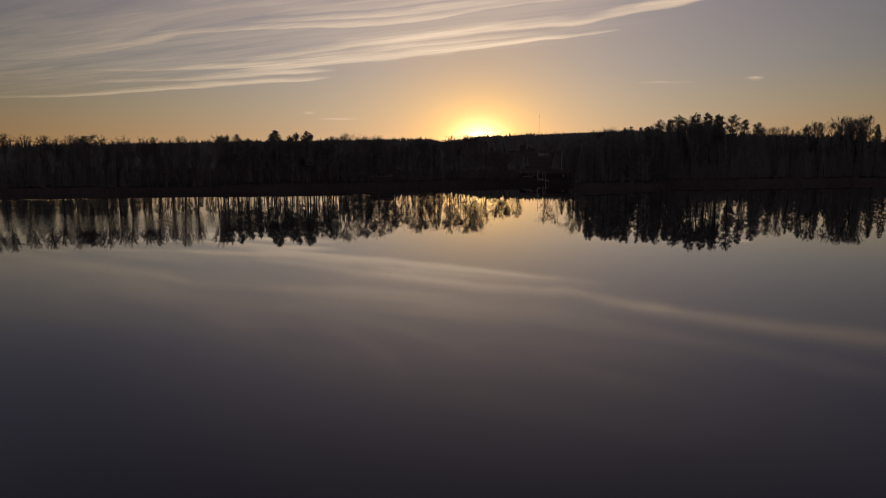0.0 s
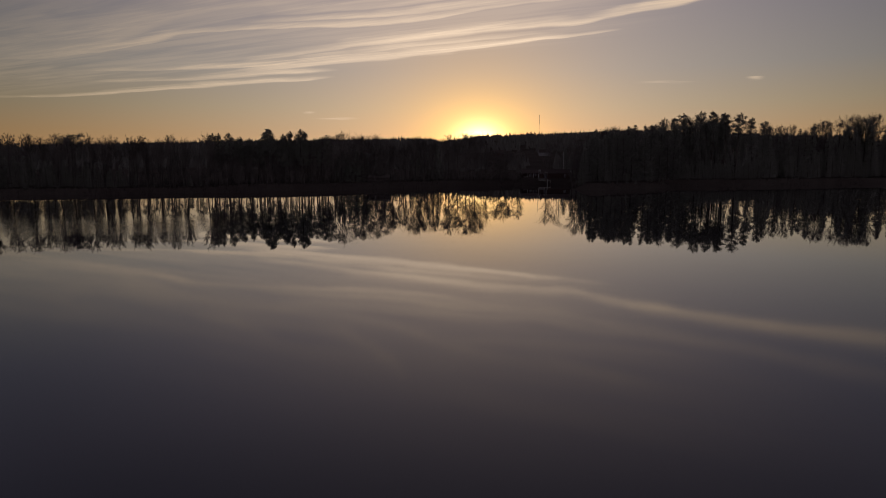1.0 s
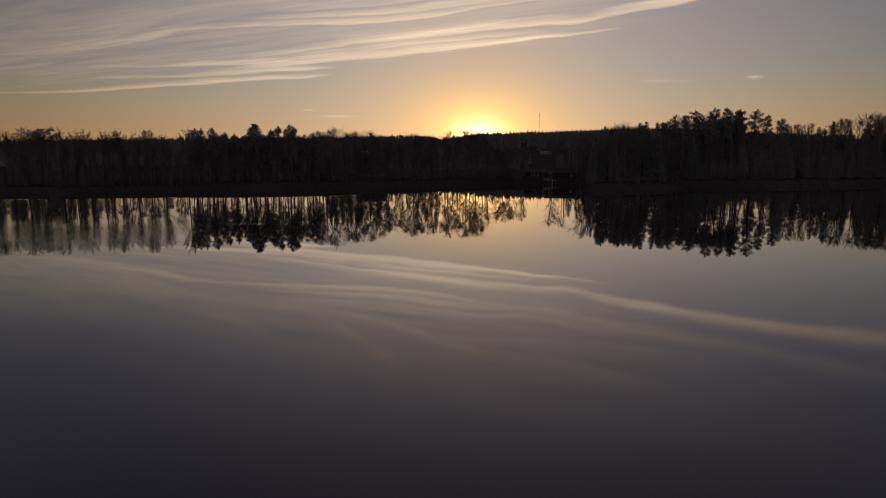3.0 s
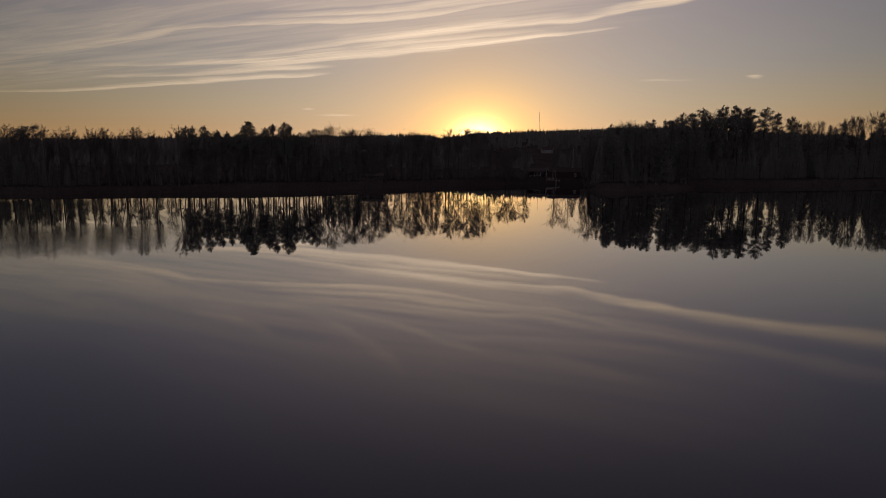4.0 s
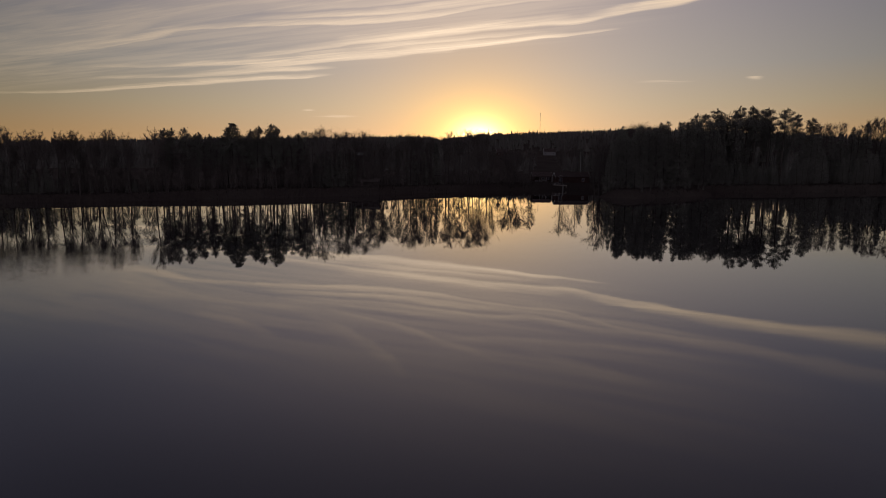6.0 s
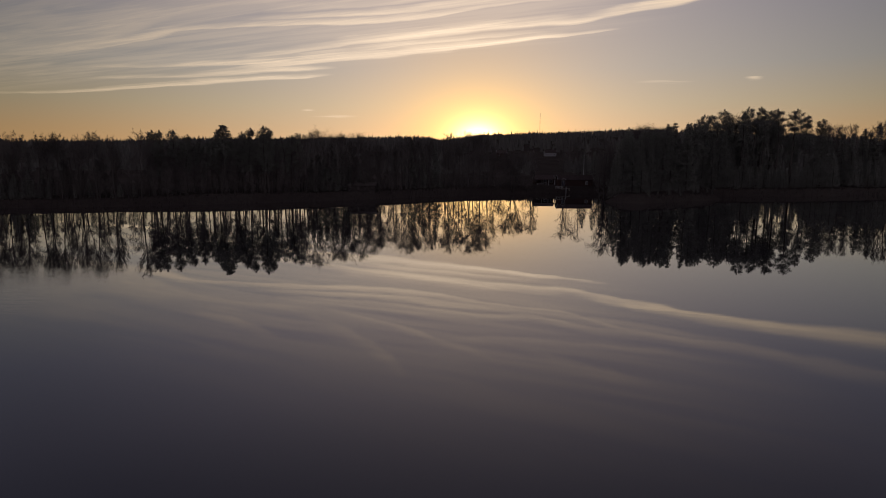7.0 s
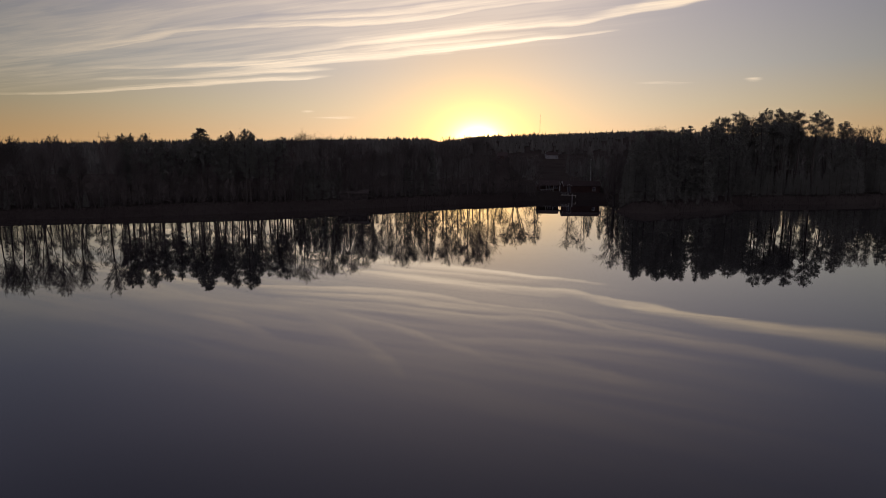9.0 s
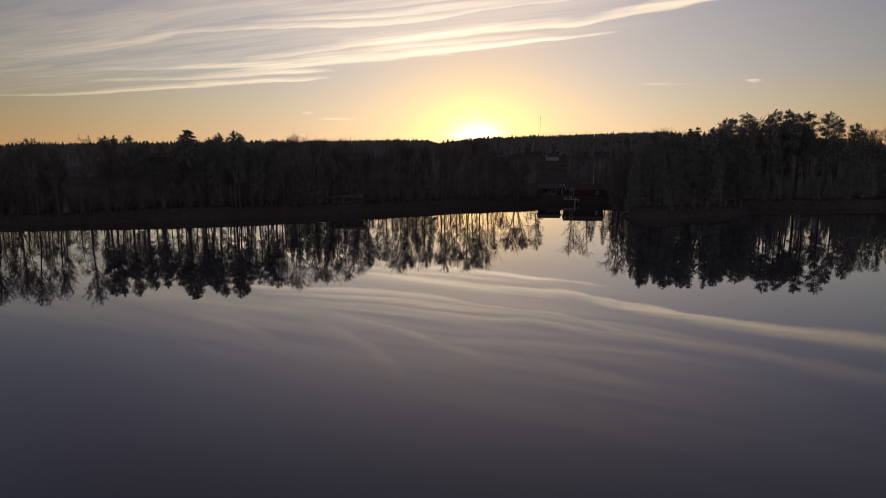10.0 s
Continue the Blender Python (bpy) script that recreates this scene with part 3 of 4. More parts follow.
wv = [(x, y, 0.0) for y in (-320, 0, 300) for x in (-760, 0, 760)]
wf = [(j * 3 + i, j * 3 + i + 1, (j + 1) * 3 + i + 1, (j + 1) * 3 + i) for j in range(2) for i in range(2)]
tagged(new("water", mesh_of("water", wv, wf, WATER, True)), "calm dark lake water mirroring the evening sky", "lake", kind="structure")


# ---------------------------------------------------------------- far woods
def add_far_tree(shape, rng, x, y, h, wide):
    """A small far conifer: three ragged skirts."""
    z = land_z(x, y) - 0.5
    for k, (f0, f1, w) in enumerate(((0.08, 0.6, 1.0), (0.34, 0.82, 0.72), (0.6, 1.0, 0.45))):
        n = 5
        ring = [Vector((x + wide * w * rng.uniform(0.6, 1.2) * math.cos(6.283 * i / n + k), y + wide * w * math.sin(6.283 * i / n + k), z + h * (f0 + rng.uniform(-0.05, 0.05)))) for i in range(n)]
        b = len(shape.v)
        shape.v += ring + [Vector((x + rng.uniform(-0.1, 0.1) * wide, y, z + h * f1))]
        shape.f += [(b + i, b + (i + 1) % n, b + n) for i in range(n)]


rng = random.Random(5)
far = Shape()
x = -1150.0
while x < 700:
    for row in range(4):
        add_far_tree(far, rng, x + rng.uniform(-3, 3), RIDGE_Y - 25 + row * 14 + rng.uniform(-5, 5), rng.uniform(10.4, 12.0) * (1.12 if rng.random() < 0.05 else 1.0), rng.uniform(1.5, 2.4))
    x += rng.uniform(0.9, 1.9)
tagged(new("ridge_forest", far.mesh("ridge_forest", FAR_WOOD)), "dark conifer forest along the top of the ridge", "forest", kind="stuff")

slope = Shape()
FARMS = [(97.0, 620.0, 11.0), (52.0, 622.0, 9.0), (-145.0, 612.0, 9.0), (-82.0, 610.0, 9.0)]


def on_field(x, y):
    """Open ground between a farmhouse and the lake."""
    return any(240 < y < fy + 9 and abs(x - (fx + fw / 2) * (y - 40) / (fy - 40)) < fw * 0.5 + 4.0 for fx, fy, fw in FARMS)


for _ in range(5200):
    y = rng.uniform(480, 1120)
    x = rng.uniform(-0.95, 0.62) * (y + 60)
    if on_field(x, y):
        continue
    if noise.noise((x * 0.006, y * 0.006, 3.0)) < -0.12 and y < 900:
        continue
    add_far_tree(slope, rng, x, y, rng.uniform(8, 14), rng.uniform(1.8, 3.2))
for _ in range(2600):
    y = rng.uniform(345, 500)
    x = rng.uniform(-0.95, 0.7) * (y + 40)
    if on_field(x, y):
        continue
    if noise.noise((x * 0.01, y * 0.01, 7.0)) < -0.25:
        continue
    add_far_tree(slope, rng, x, y, rng.uniform(3.5, 6.0) + 5.0 * smooth(370, 500, y), rng.uniform(1.5, 2.8))
tagged(new("hillside_forest", slope.mesh("hillside_forest", FAR_WOOD)), "dark conifer forest on the hillside with open fields between", "forest", kind="stuff")


grass = Shape()
for i in range(15000):
    if i < 12000:
        x = rng.uniform(-200, 180)
        y = shore_y(x) + rng.uniform(-0.8, 4.0)
    else:  # on the low point beside the inlet
        f, a = rng.random(), rng.uniform(0, 6.283)
        x, y = 53 + 24 * f + 7 * math.cos(a), 213 + 14 * f + 7 * math.sin(a) * rng.uniform(0.3, 1.0)
    z = land_z(x, y)
    if z < -0.3:
        continue
    foot = Vector((x, y, z - 0.05))
    a = rng.uniform(0, 6.283)
    side = Vector((math.cos(a), math.sin(a), 0)) * rng.uniform(0.03, 0.07)
    grass.tri(foot - side, foot + side, foot + Vector((rng.gauss(0, 0.15), rng.gauss(0, 0.15), rng.uniform(0.3, 1.0))))
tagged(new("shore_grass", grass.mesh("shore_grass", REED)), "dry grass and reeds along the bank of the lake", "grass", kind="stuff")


# ---------------------------------------------------------------- trees on the shore
def tree_thing(name, meshes, label, category, group, m):
    root = new(name)
    root.matrix_basis = m
    tagged(root, label, category, group)
    part("trunk", meshes[0], root)
    part("crown", meshes[1], root)
    return root


def stand(proto, places, rng, spread=0.06):
    """Copies of prototypes, each scaled to its height and turned."""
    for x, y, h in places:
        name, meshes, label, category, group, own = rng.choice(proto)
        k = h / own
        m = Matrix.Translation((x, y, land_z(x, y) - 0.1)) @ pose(0, 0, 0, rng.gauss(0, 1.2), rng.gauss(0, 1.2), rng.uniform(0, 360))
        root = tree_thing(name, meshes, label, category, group, m)
        root.scale = (k * rng.uniform(1 - spread, 1 + spread), k * rng.uniform(1 - spread, 1 + spread), k)


def kinds(name, maker, label, group, own, *forms):
    """Prototypes of one kind of tree: each form gives the arguments after seed and height."""
    return [(name, maker(seed, own, *form), label, "shrub" if name == "shrub" else "tree", group, own) for seed, *form in forms]


def thicket(name, protos, places, label, category):
    """Trees that nobody could count, joined into one object."""
    verts, faces, kinds_of, base = [], [], [], 0
    for x, y, h in places:
        meshes, own = rng.choice([(p[1], p[5]) for p in protos])
        m = Matrix.Translation((x, y, land_z(x, y) - 0.1)) @ pose(0, 0, 0, rng.gauss(0, 1.2), rng.gauss(0, 1.2), rng.uniform(0, 360)) @ Matrix.Scale(h / own, 4)
        for k, me in enumerate(meshes):
            co = np.empty(len(me.vertices) * 3)
            me.vertices.foreach_get("co", co)
            m3 = np.array(m)
            verts.append(co.reshape(-1, 3) @ m3[:3, :3].T + m3[:3, 3])
            faces += [tuple(base + i for i in p.vertices) for p in me.polygons]
            kinds_of += [k] * len(me.polygons)
            base += len(me.vertices)
    me = mesh_of(name, np.concatenate(verts).tolist(), faces, protos[0][1][0].materials[0])
    me.materials.append(protos[0][1][1].materials[0])
    me.polygons.foreach_set("material_index", kinds_of)
    return tagged(new(name, me), label, category, kind="stuff")


PINES = kinds("pine_tree", pine_meshes, "tall dark pine with bare trunk and clumped crown on the shore", "shore pines", 20.0, (10, 4.8, 0.36, 32), (11, 5.6, 0.44, 32), (12, 4.6, 0.3, 32), (13, 5.8, 0.5, 32))
TALL_PINES = kinds("pine_tree", pine_meshes, "tall slender pine with a high crown in the shore wood", "shore pines", 20.0, (25, 4.4, 0.66, 34), (26, 5.0, 0.72, 34), (27, 4.0, 0.62, 34))
DENSE_PINES = kinds("pine_tree", pine_meshes, "dark pine with a dense layered crown on the shore", "shore pines", 20.0, (28, 4.6, 0.36, 44), (29, 5.2, 0.42, 46), (30, 4.2, 0.3, 44))
HIGH_PINES = kinds("pine_tree", pine_meshes, "high slender pine standing out over the wood, crown in clumps", "shore pines", 28.0, (17, 5.2, 0.58, 46, 1.2, 0.65), (18, 5.7, 0.56, 46, 1.3, 0.6), (19, 4.8, 0.6, 46, 1.2, 0.7), (21, 5.3, 0.62, 46, 1.25, 0.65))
OLD_SPRUCE = kinds("spruce_tree", spruce_meshes, "old dark spruce with broad level boughs over the pines", "shore spruces", 20.0, (34, 11.5, 0.6, 12, 1.0, 0.75))
SPRUCES = kinds("spruce_tree", spruce_meshes, "dense dark spruce with drooping boughs on the shore", "shore spruces", 18.0, (30, 6.0, 0.08, 8, 1.2), (31, 7.0, 0.08, 8, 1.2), (32, 5.2, 0.08, 8, 1.2))
BACK_SPRUCES = kinds("spruce_tree", spruce_meshes, "dense dark spruce inside the shore wood", "shore spruces", 18.0, (40, 6.6, 0.1, 3, 1.5), (41, 7.4, 0.15, 3, 1.5), (42, 5.8, 0.05, 3, 1.5))
ROUND_ALDERS = kinds("alder_tree", round_tree_meshes, "old leafless alder with a rounded spreading crown", "bare shore trees", 18.0, (150, 6.2, 6.0), (151, 5.4, 5.2), (152, 6.8, 6.2))
FLAT_PINES = kinds("pine_tree", pine_meshes, "old dark pine with a broad flat-topped crown", "shore pines", 18.0, (16, 6.8, 0.72, 44, 0.8, 0.3))
POLES = kinds("alder_tree", bare_tree_meshes, "slender leafless alder with a long bare stem", "bare shore trees", 17.0, (60, 4.0, 0.26, 1, None, 0.0, 7, 5), (61, 4.8, 0.34, 1, None, 0.0, 7, 5), (62, 3.6, 0.18, 1, None, 0.0, 7, 5))
FORKED = kinds("alder_tree", bare_tree_meshes, "leafless alder clump with several leaning stems", "bare shore trees", 17.0, (66, 3.6, 0.5, 5, None, 0.0, 6, 4, (3, 14)))
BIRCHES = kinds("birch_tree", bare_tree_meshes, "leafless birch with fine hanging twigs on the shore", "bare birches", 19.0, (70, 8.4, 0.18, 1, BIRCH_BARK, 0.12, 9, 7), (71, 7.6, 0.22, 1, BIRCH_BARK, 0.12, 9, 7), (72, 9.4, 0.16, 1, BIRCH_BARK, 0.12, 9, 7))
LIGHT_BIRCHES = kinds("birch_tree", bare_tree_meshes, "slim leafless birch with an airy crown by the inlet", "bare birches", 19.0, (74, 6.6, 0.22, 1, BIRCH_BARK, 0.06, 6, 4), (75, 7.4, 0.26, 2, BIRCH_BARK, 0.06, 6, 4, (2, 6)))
WILLOW = kinds("willow_tree", bare_tree_meshes, "leafless round-crowned willow with several stems by the water", "bare shore trees", 13.0, (92, 6.4, 0.32, 8, None, 0.0, 7, 5, (5, 31)))
SHRUBS = kinds("shrub", bare_tree_meshes, "leafless shrub thicket at the edge of the water", "shore shrubs", 5.0, (95, 4.5, 0.06, 3, None, 0.0, 4, 1), (96, 4.0, 0.06, 3, None, 0.0, 4, 1))
SAPLINGS = kinds("alder_sapling", bare_tree_meshes, "thin leafless young alder in the undergrowth of the bank", "alder saplings", 8.0, (80, 2.6, 0.12, 1, None, 0.0, 4, 2), (81, 3.4, 0.12, 1, None, 0.0, 4, 2))

rng = random.Random(11)


def topped(places):
    """Places given with the level of the tree top over the lake, turned into places with the tree's height."""
    return [(x, y, top + 0.1 - land_z(x, y)) for x, y, top in places]


# the bare trees at the open end of the shore
stand(ROUND_ALDERS, topped([(-150, 181, 17.6), (-144, 183, 17.6), (-138.6, 184, 18.1), (-134.3, 184.6, 18.2), (-128.4, 185.6, 17.4), (-122.7, 186.6, 17.5), (-115.2, 187.4, 17.5), (-106.2, 188.8, 17.4), (-99.0, 190, 16.8), (-95.4, 190.5, 16.7), (-90.8, 191.2, 17.1), (-83.0, 192.3, 17.4), (-73.0, 193.9, 17.5), (-86.9, 191.8, 16.1), (-78.8, 193.0, 16.1), (-102.6, 189.6, 16.6), (-93.2, 190.9, 16.1), (-111.6, 188.2, 16.5), (-118.9, 187.2, 16.5)]), rng)
stand(FORKED, topped([(-86.6, 191.8, 15.4), (-104, 192, 14.7), (-116, 190, 14.7)]), rng)
stand(POLES, topped([(-92, 194, 13.8), (-96, 194, 13.8), (-100, 193.5, 13.3), (-107, 192, 13.3), (-111, 191.5, 13.8), (-121, 190, 13.8), (-133, 188, 13.8), (-88, 196, 12.8), (-81, 197, 12.8), (-77, 197, 12.3), (-84, 197.5, 12.8), (-71.4, 197.5, 8.3)]), rng)
stand(FLAT_PINES, topped([(-115.2, 195.6, 18.5), (-118.0, 196.4, 17.4)]), rng)
thicket("spruce_undergrowth", BACK_SPRUCES, topped([(x, shore_y(x) + rng.uniform(4, 10), rng.uniform(6.5, 9.5) + 3.0 * smooth(-100, -128, x)) for x in np.linspace(-190, -96, 125)]), "dark low spruces under the bare trees along the bank", "undergrowth")
stand(BACK_SPRUCES, topped([(x + rng.uniform(-0.8, 0.8), shore_y(x) + rng.uniform(4, 8), rng.uniform(4.5, 7.5)) for x in (-108, -106, -102.5, -98, -96, -93.5, -89, -87, -81.5, -80, -78.5, -76)]), rng)
# the pine stand
stand(DENSE_PINES, topped([(-75.2, 205.4, 18.7), (-73.9, 205.7, 18.8), (-70.6, 206.5, 18.9), (-67.2, 207.3, 17.7), (-63.6, 208.2, 17.3), (-52.6, 209.3, 18.6), (-51.0, 209.4, 19.6), (-47.4, 209.9, 20.2), (-46.5, 210.5, 19.5)]), rng)
stand(OLD_SPRUCE, topped([(-58.2, 209.1, 20.9)]), rng)
stand(PINES, topped([(-61.1, 208.7, 16.8), (-59.6, 211, 18.4), (-54.6, 209.2, 16.9), (-42.9, 213, 17.3), (-41.1, 214.2, 17.9), (-39.4, 215.5, 18.5), (-45, 213.5, 16.8), (-69, 210, 16), (-49.3, 213.5, 17.6), (-65.3, 210.5, 15.5), (-56.4, 212, 15.8), (-72, 209.5, 15.8)]), rng)
stand(POLES, topped([(-72.4, 207, 15), (-68.9, 206, 14.5), (-65.8, 208.5, 15), (-62.5, 211, 15), (-62.0, 207.6, 13.5), (-60.5, 212, 15), (-57.2, 210.6, 14.5), (-56.1, 214, 15), (-53.8, 210.4, 14.5), (-50.2, 213.2, 15), (-48.6, 216, 15.5), (-45.8, 214, 15), (-44.0, 213, 15), (-41.9, 216.5, 15), (-40.4, 214.8, 14.5), (-38.9, 219, 15.5)]), rng)
# slender trees and saplings fill the stand
stand(POLES, topped([(x + rng.uniform(-0.6, 0.6), shore_y(x) + rng.uniform(8, 20), rng.uniform(9, 15)) for x in np.linspace(-76, -20, 52)]), rng)
stand(POLES, topped([(x + rng.uniform(-0.8, 0.8), shore_y(x) + rng.uniform(6, 16), rng.uniform(9, 14)) for x in np.linspace(-135, -76, 26)]), rng)
stand(SAPLINGS, topped([(x + rng.uniform(-0.7, 0.7), shore_y(x) + rng.uniform(5, 12), rng.uniform(4.5, 9.5)) for x in np.linspace(-135, -18, 130)]), rng)
stand(SAPLINGS, topped([(x + rng.uniform(-0.7, 0.7), shore_y(x) + rng.uniform(4, 9), rng.uniform(4.5, 8.0)) for x in np.linspace(-32, 20, 56)]), rng)
# birches and spruces towards the inlet
stand(SPRUCES, topped([(-36.0, 217.1, 12.4), (-34.4, 218.3, 13.3), (-32.6, 219.6, 12.8), (-30.6, 221.0, 13.8), (-28.9, 222.3, 14.7), (-26.8, 223.9, 13.3), (-23.9, 227.5, 11.5), (-1.1, 240.5, 16.8), (-8.9, 237.6, 14.2), (-5.4, 239.5, 13.5)]), rng)
stand(BACK_SPRUCES, topped([(-37.5, 219, 10.0), (-33.5, 222, 11.0), (-31.5, 224, 11.5), (-27.7, 227, 11.0), (-21.4, 231, 8.5), (-11.2, 239, 10.0), (-7.2, 241, 10.5), (-3.3, 242.5, 11.0)]), rng)
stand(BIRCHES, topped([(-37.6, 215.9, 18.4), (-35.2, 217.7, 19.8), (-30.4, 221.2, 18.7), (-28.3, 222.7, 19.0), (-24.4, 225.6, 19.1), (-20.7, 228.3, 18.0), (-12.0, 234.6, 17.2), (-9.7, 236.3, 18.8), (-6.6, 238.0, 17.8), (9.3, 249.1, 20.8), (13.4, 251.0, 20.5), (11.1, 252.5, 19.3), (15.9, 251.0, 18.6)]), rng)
stand(POLES, topped([(-17.9, 230.4, 16.0), (-15.8, 233, 14.5), (-13.8, 235, 14.0), (-3.1, 239.6, 18.4), (1.5, 245.7, 18.4), (2.7, 246.2, 20.0), (4.6, 248, 17.5), (6.4, 248.5, 16.5), (-22.4, 230, 15.5), (-19.1, 233, 14.5), (-32.1, 224, 16.0), (-25.9, 228, 16.0), (31.6, 255.4, 14.6), (33.0, 257.0, 13.4), (17.8, 253, 14)]), rng)
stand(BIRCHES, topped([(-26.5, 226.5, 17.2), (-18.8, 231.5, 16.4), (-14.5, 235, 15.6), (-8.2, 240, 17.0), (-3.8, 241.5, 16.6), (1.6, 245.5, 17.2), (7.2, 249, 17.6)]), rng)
stand(WILLOW, topped([(24.6, 251.0, 14.4)]), rng, 0.02)
stand(SHRUBS, topped([(19.5, 250.5, 8.0), (21, 251.5, 7.0), (4.5, 249, 6.0), (-15, 238, 5.5), (-23, 232, 5.5), (29.5, 253.5, 5.5), (7.5, 249.5, 6.5), (-18, 236, 6.0)]), rng)
stand(LIGHT_BIRCHES, topped([(45.6, 274, 19.2), (48.2, 276, 18.3), (51.8, 275, 19.9), (50.6, 232, 18.7), (51.5, 233.5, 18.4)]), rng)
stand(POLES, topped([(51.8, 230, 15.4), (49, 231, 12.5)]), rng)
# the wood on the point: a closed edge of spruce and pine over the water
stand(SPRUCES, topped([(48.9, 216.0, 12.6), (50.1, 216.8, 16.5), (51.9, 218.0, 17.9), (55.7, 220.4, 19.0), (58.5, 222.2, 19.4), (63.7, 225.5, 20.2), (57, 216.5, 15.5), (60.5, 219, 16), (66.3, 231, 21.8), (75.2, 238, 23.8), (77.6, 235.5, 23.5), (80.5, 240, 23.6), (72.4, 236, 22.4)]), rng)
stand(DENSE_PINES, topped([(53.4, 219.0, 19.2), (60.8, 223.7, 20.3), (66.3, 227.0, 20.3), (58.2, 233, 21.2), (63.7, 237, 21.5), (69.9, 235, 22.3), (83, 243, 23.6)]), rng)
stand(SPRUCES, topped([(86, 245, 23.4), (88.2, 247.5, 22.6), (90.2, 248, 22.4), (92.4, 247, 22.2), (94.5, 248, 22.4)]), rng)
# the high pines further in, which stand out over the wood
stand(HIGH_PINES, topped([(95.8, 268, 27.9), (109, 281, 30.8), (109.5, 263.5, 30.3), (117, 270, 30.8), (126.5, 279, 30.3), (117.5, 259, 29.3), (122.6, 258, 29.2), (132.5, 266.5, 27.8), (113, 276, 28.6), (104, 268, 26.8), (120.5, 273, 28.4), (108.5, 292, 29.6)]), rng)
stand(DENSE_PINES, topped([(98.6, 262, 25.2), (102, 262, 25.0), (119.5, 262, 24.6), (91.5, 258, 24.4), (86, 255, 24.0), (139.8, 269, 26.4), (106.5, 266, 25.6), (114.8, 264, 24.8), (124.6, 262, 21.5), (129, 270, 20.8)]), rng)
stand(TALL_PINES, topped([(105, 258, 24.5), (107.6, 260, 25.2), (111.2, 262, 26), (113.4, 259, 25), (116, 266, 26.4), (119, 266, 26), (121.4, 268, 25.6), (127, 268, 21.5)]), rng)
stand(BIRCHES, topped([(67.5, 254, 22.8), (71.2, 256, 23.6), (74.6, 253, 22.8), (65.0, 252, 22.0), (112.5, 282, 29.2)]), rng)


def wood_top(x):
    """Level of the tops of the wood along the shore beyond the point."""
    knots = [(50, 15), (58, 18), (68, 20), (80, 21), (95, 22), (122, 21), (134, 22.5), (142, 21.0), (152, 21.8), (165, 22.4), (178, 23.4), (188, 25.5), (300, 30)]
    for (x0, h0), (x1, h1) in zip(knots, knots[1:]):
        if x <= x1:
            return h0 + (h1 - h0) * (x - x0) / (x1 - x0)
    return 29


inner = []
for i in range(190):
    x = 56 + 215 * ((i + rng.random()) / 190) ** 1.05
    y = max(shore_y(x) + 4, 218 + (x - 53) * 0.68) + rng.uniform(0, 1) ** 1.3 * 40
    if 104 < x - (y - 248) * 0.6 < 121:  # open stand of pines
        continue
    inner.append((x, y, wood_top(x) * rng.uniform(0.7, 0.93)))
thicket("wood_interior", BACK_SPRUCES, topped(inner), "dark spruce wood filling the ground behind the shore trees", "wood")
young = []
for i in range(56):
    x = 55 + 165 * (i + rng.random()) / 56
    young.append((x, max(shore_y(x) + 2.5, 211 + (x - 53) * 0.6) + rng.uniform(0, 5), rng.uniform(5, 9)))
young += [(x, shore_y(x) + rng.uniform(4, 14), rng.uniform(9, 15)) for x in np.linspace(124, 205, 60)]
young += [(x, shore_y(x) + rng.uniform(5, 20), rng.uniform(7.0, 10.5)) for x in np.linspace(97, 128, 62)]
for i in range(14):
    f = (i + rng.random()) / 14
    young.append((54 + 24 * f + rng.uniform(0.5, 3.0), 213 + 14 * f - rng.uniform(0.5, 3.8), rng.uniform(3, 6)))
thicket("young_spruces", BACK_SPRUCES, topped(young), "low dark young spruces under the wood along the water", "undergrowth")
# looser trees along the shore past the point
stand(PINES, topped([(129.5, 259, 20.5), (158, 270, 22.4), (186, 274, 27.8), (178, 272, 24.6)]), rng)
stand(SPRUCES, topped([(134.5, 260, 21.6), (138.5, 262, 22.4), (143, 262, 21.8), (148, 264, 21.8), (153, 266, 23.6), (160, 268, 25.0), (170, 271, 22.8), (176, 272, 24.0), (182, 273, 26.4), (185, 276, 26.0), (166, 267, 22.2), (173, 268, 22.6), (179, 268, 23.6), (187, 270, 25.2), (190, 275, 26.2), (194, 272, 25.6), (198, 277, 26.8), (204, 278, 27.2)]), rng)
stand(LIGHT_BIRCHES + POLES, topped([(x, rng.uniform(264, 290), wood_top(x) + rng.uniform(1.5, 3.5) + 1.6 * smooth(150, 168, x)) for x in np.linspace(136, 232, 26)]), rng)


# ---------------------------------------------------------------- mast on the ridge
mx, my = 341.0, 2200.0
mz = land_z(mx, my)
mast = new("radio_mast")
mast.matrix_basis = Matrix.Translation((mx, my, mz))
tagged(mast, "tall thin steel lattice radio mast behind the ridge", "mast")
lattice = Shape()
TOP = 174.0 - mz
legs = [Vector((0.5 * math.cos(a), 0.5 * math.sin(a), 0)) for a in (0.3, 2.4, 4.5)]
for g in legs:
    lattice.tube([g, g + Vector((0, 0, TOP - 6))], [0.14, 0.14], 4)
for i in range(int((TOP - 6) / 2)):
    for k in range(3):
        lattice.tube([legs[k] + Vector((0, 0, 2 * i)), legs[(k + 1) % 3] + Vector((0, 0, 2 * i + 2))], [0.05, 0.05], 3)
part("lattice", lattice.mesh("lattice", STEEL), mast)
aerial = Shape()
aerial.tube([Vector((0, 0, TOP - 10)), Vector((0, 0, TOP))], [0.6, 0.5], 8)
part("aerial", aerial.mesh("aerial", STEEL), mast, "thicker cylindrical aerial at the top")


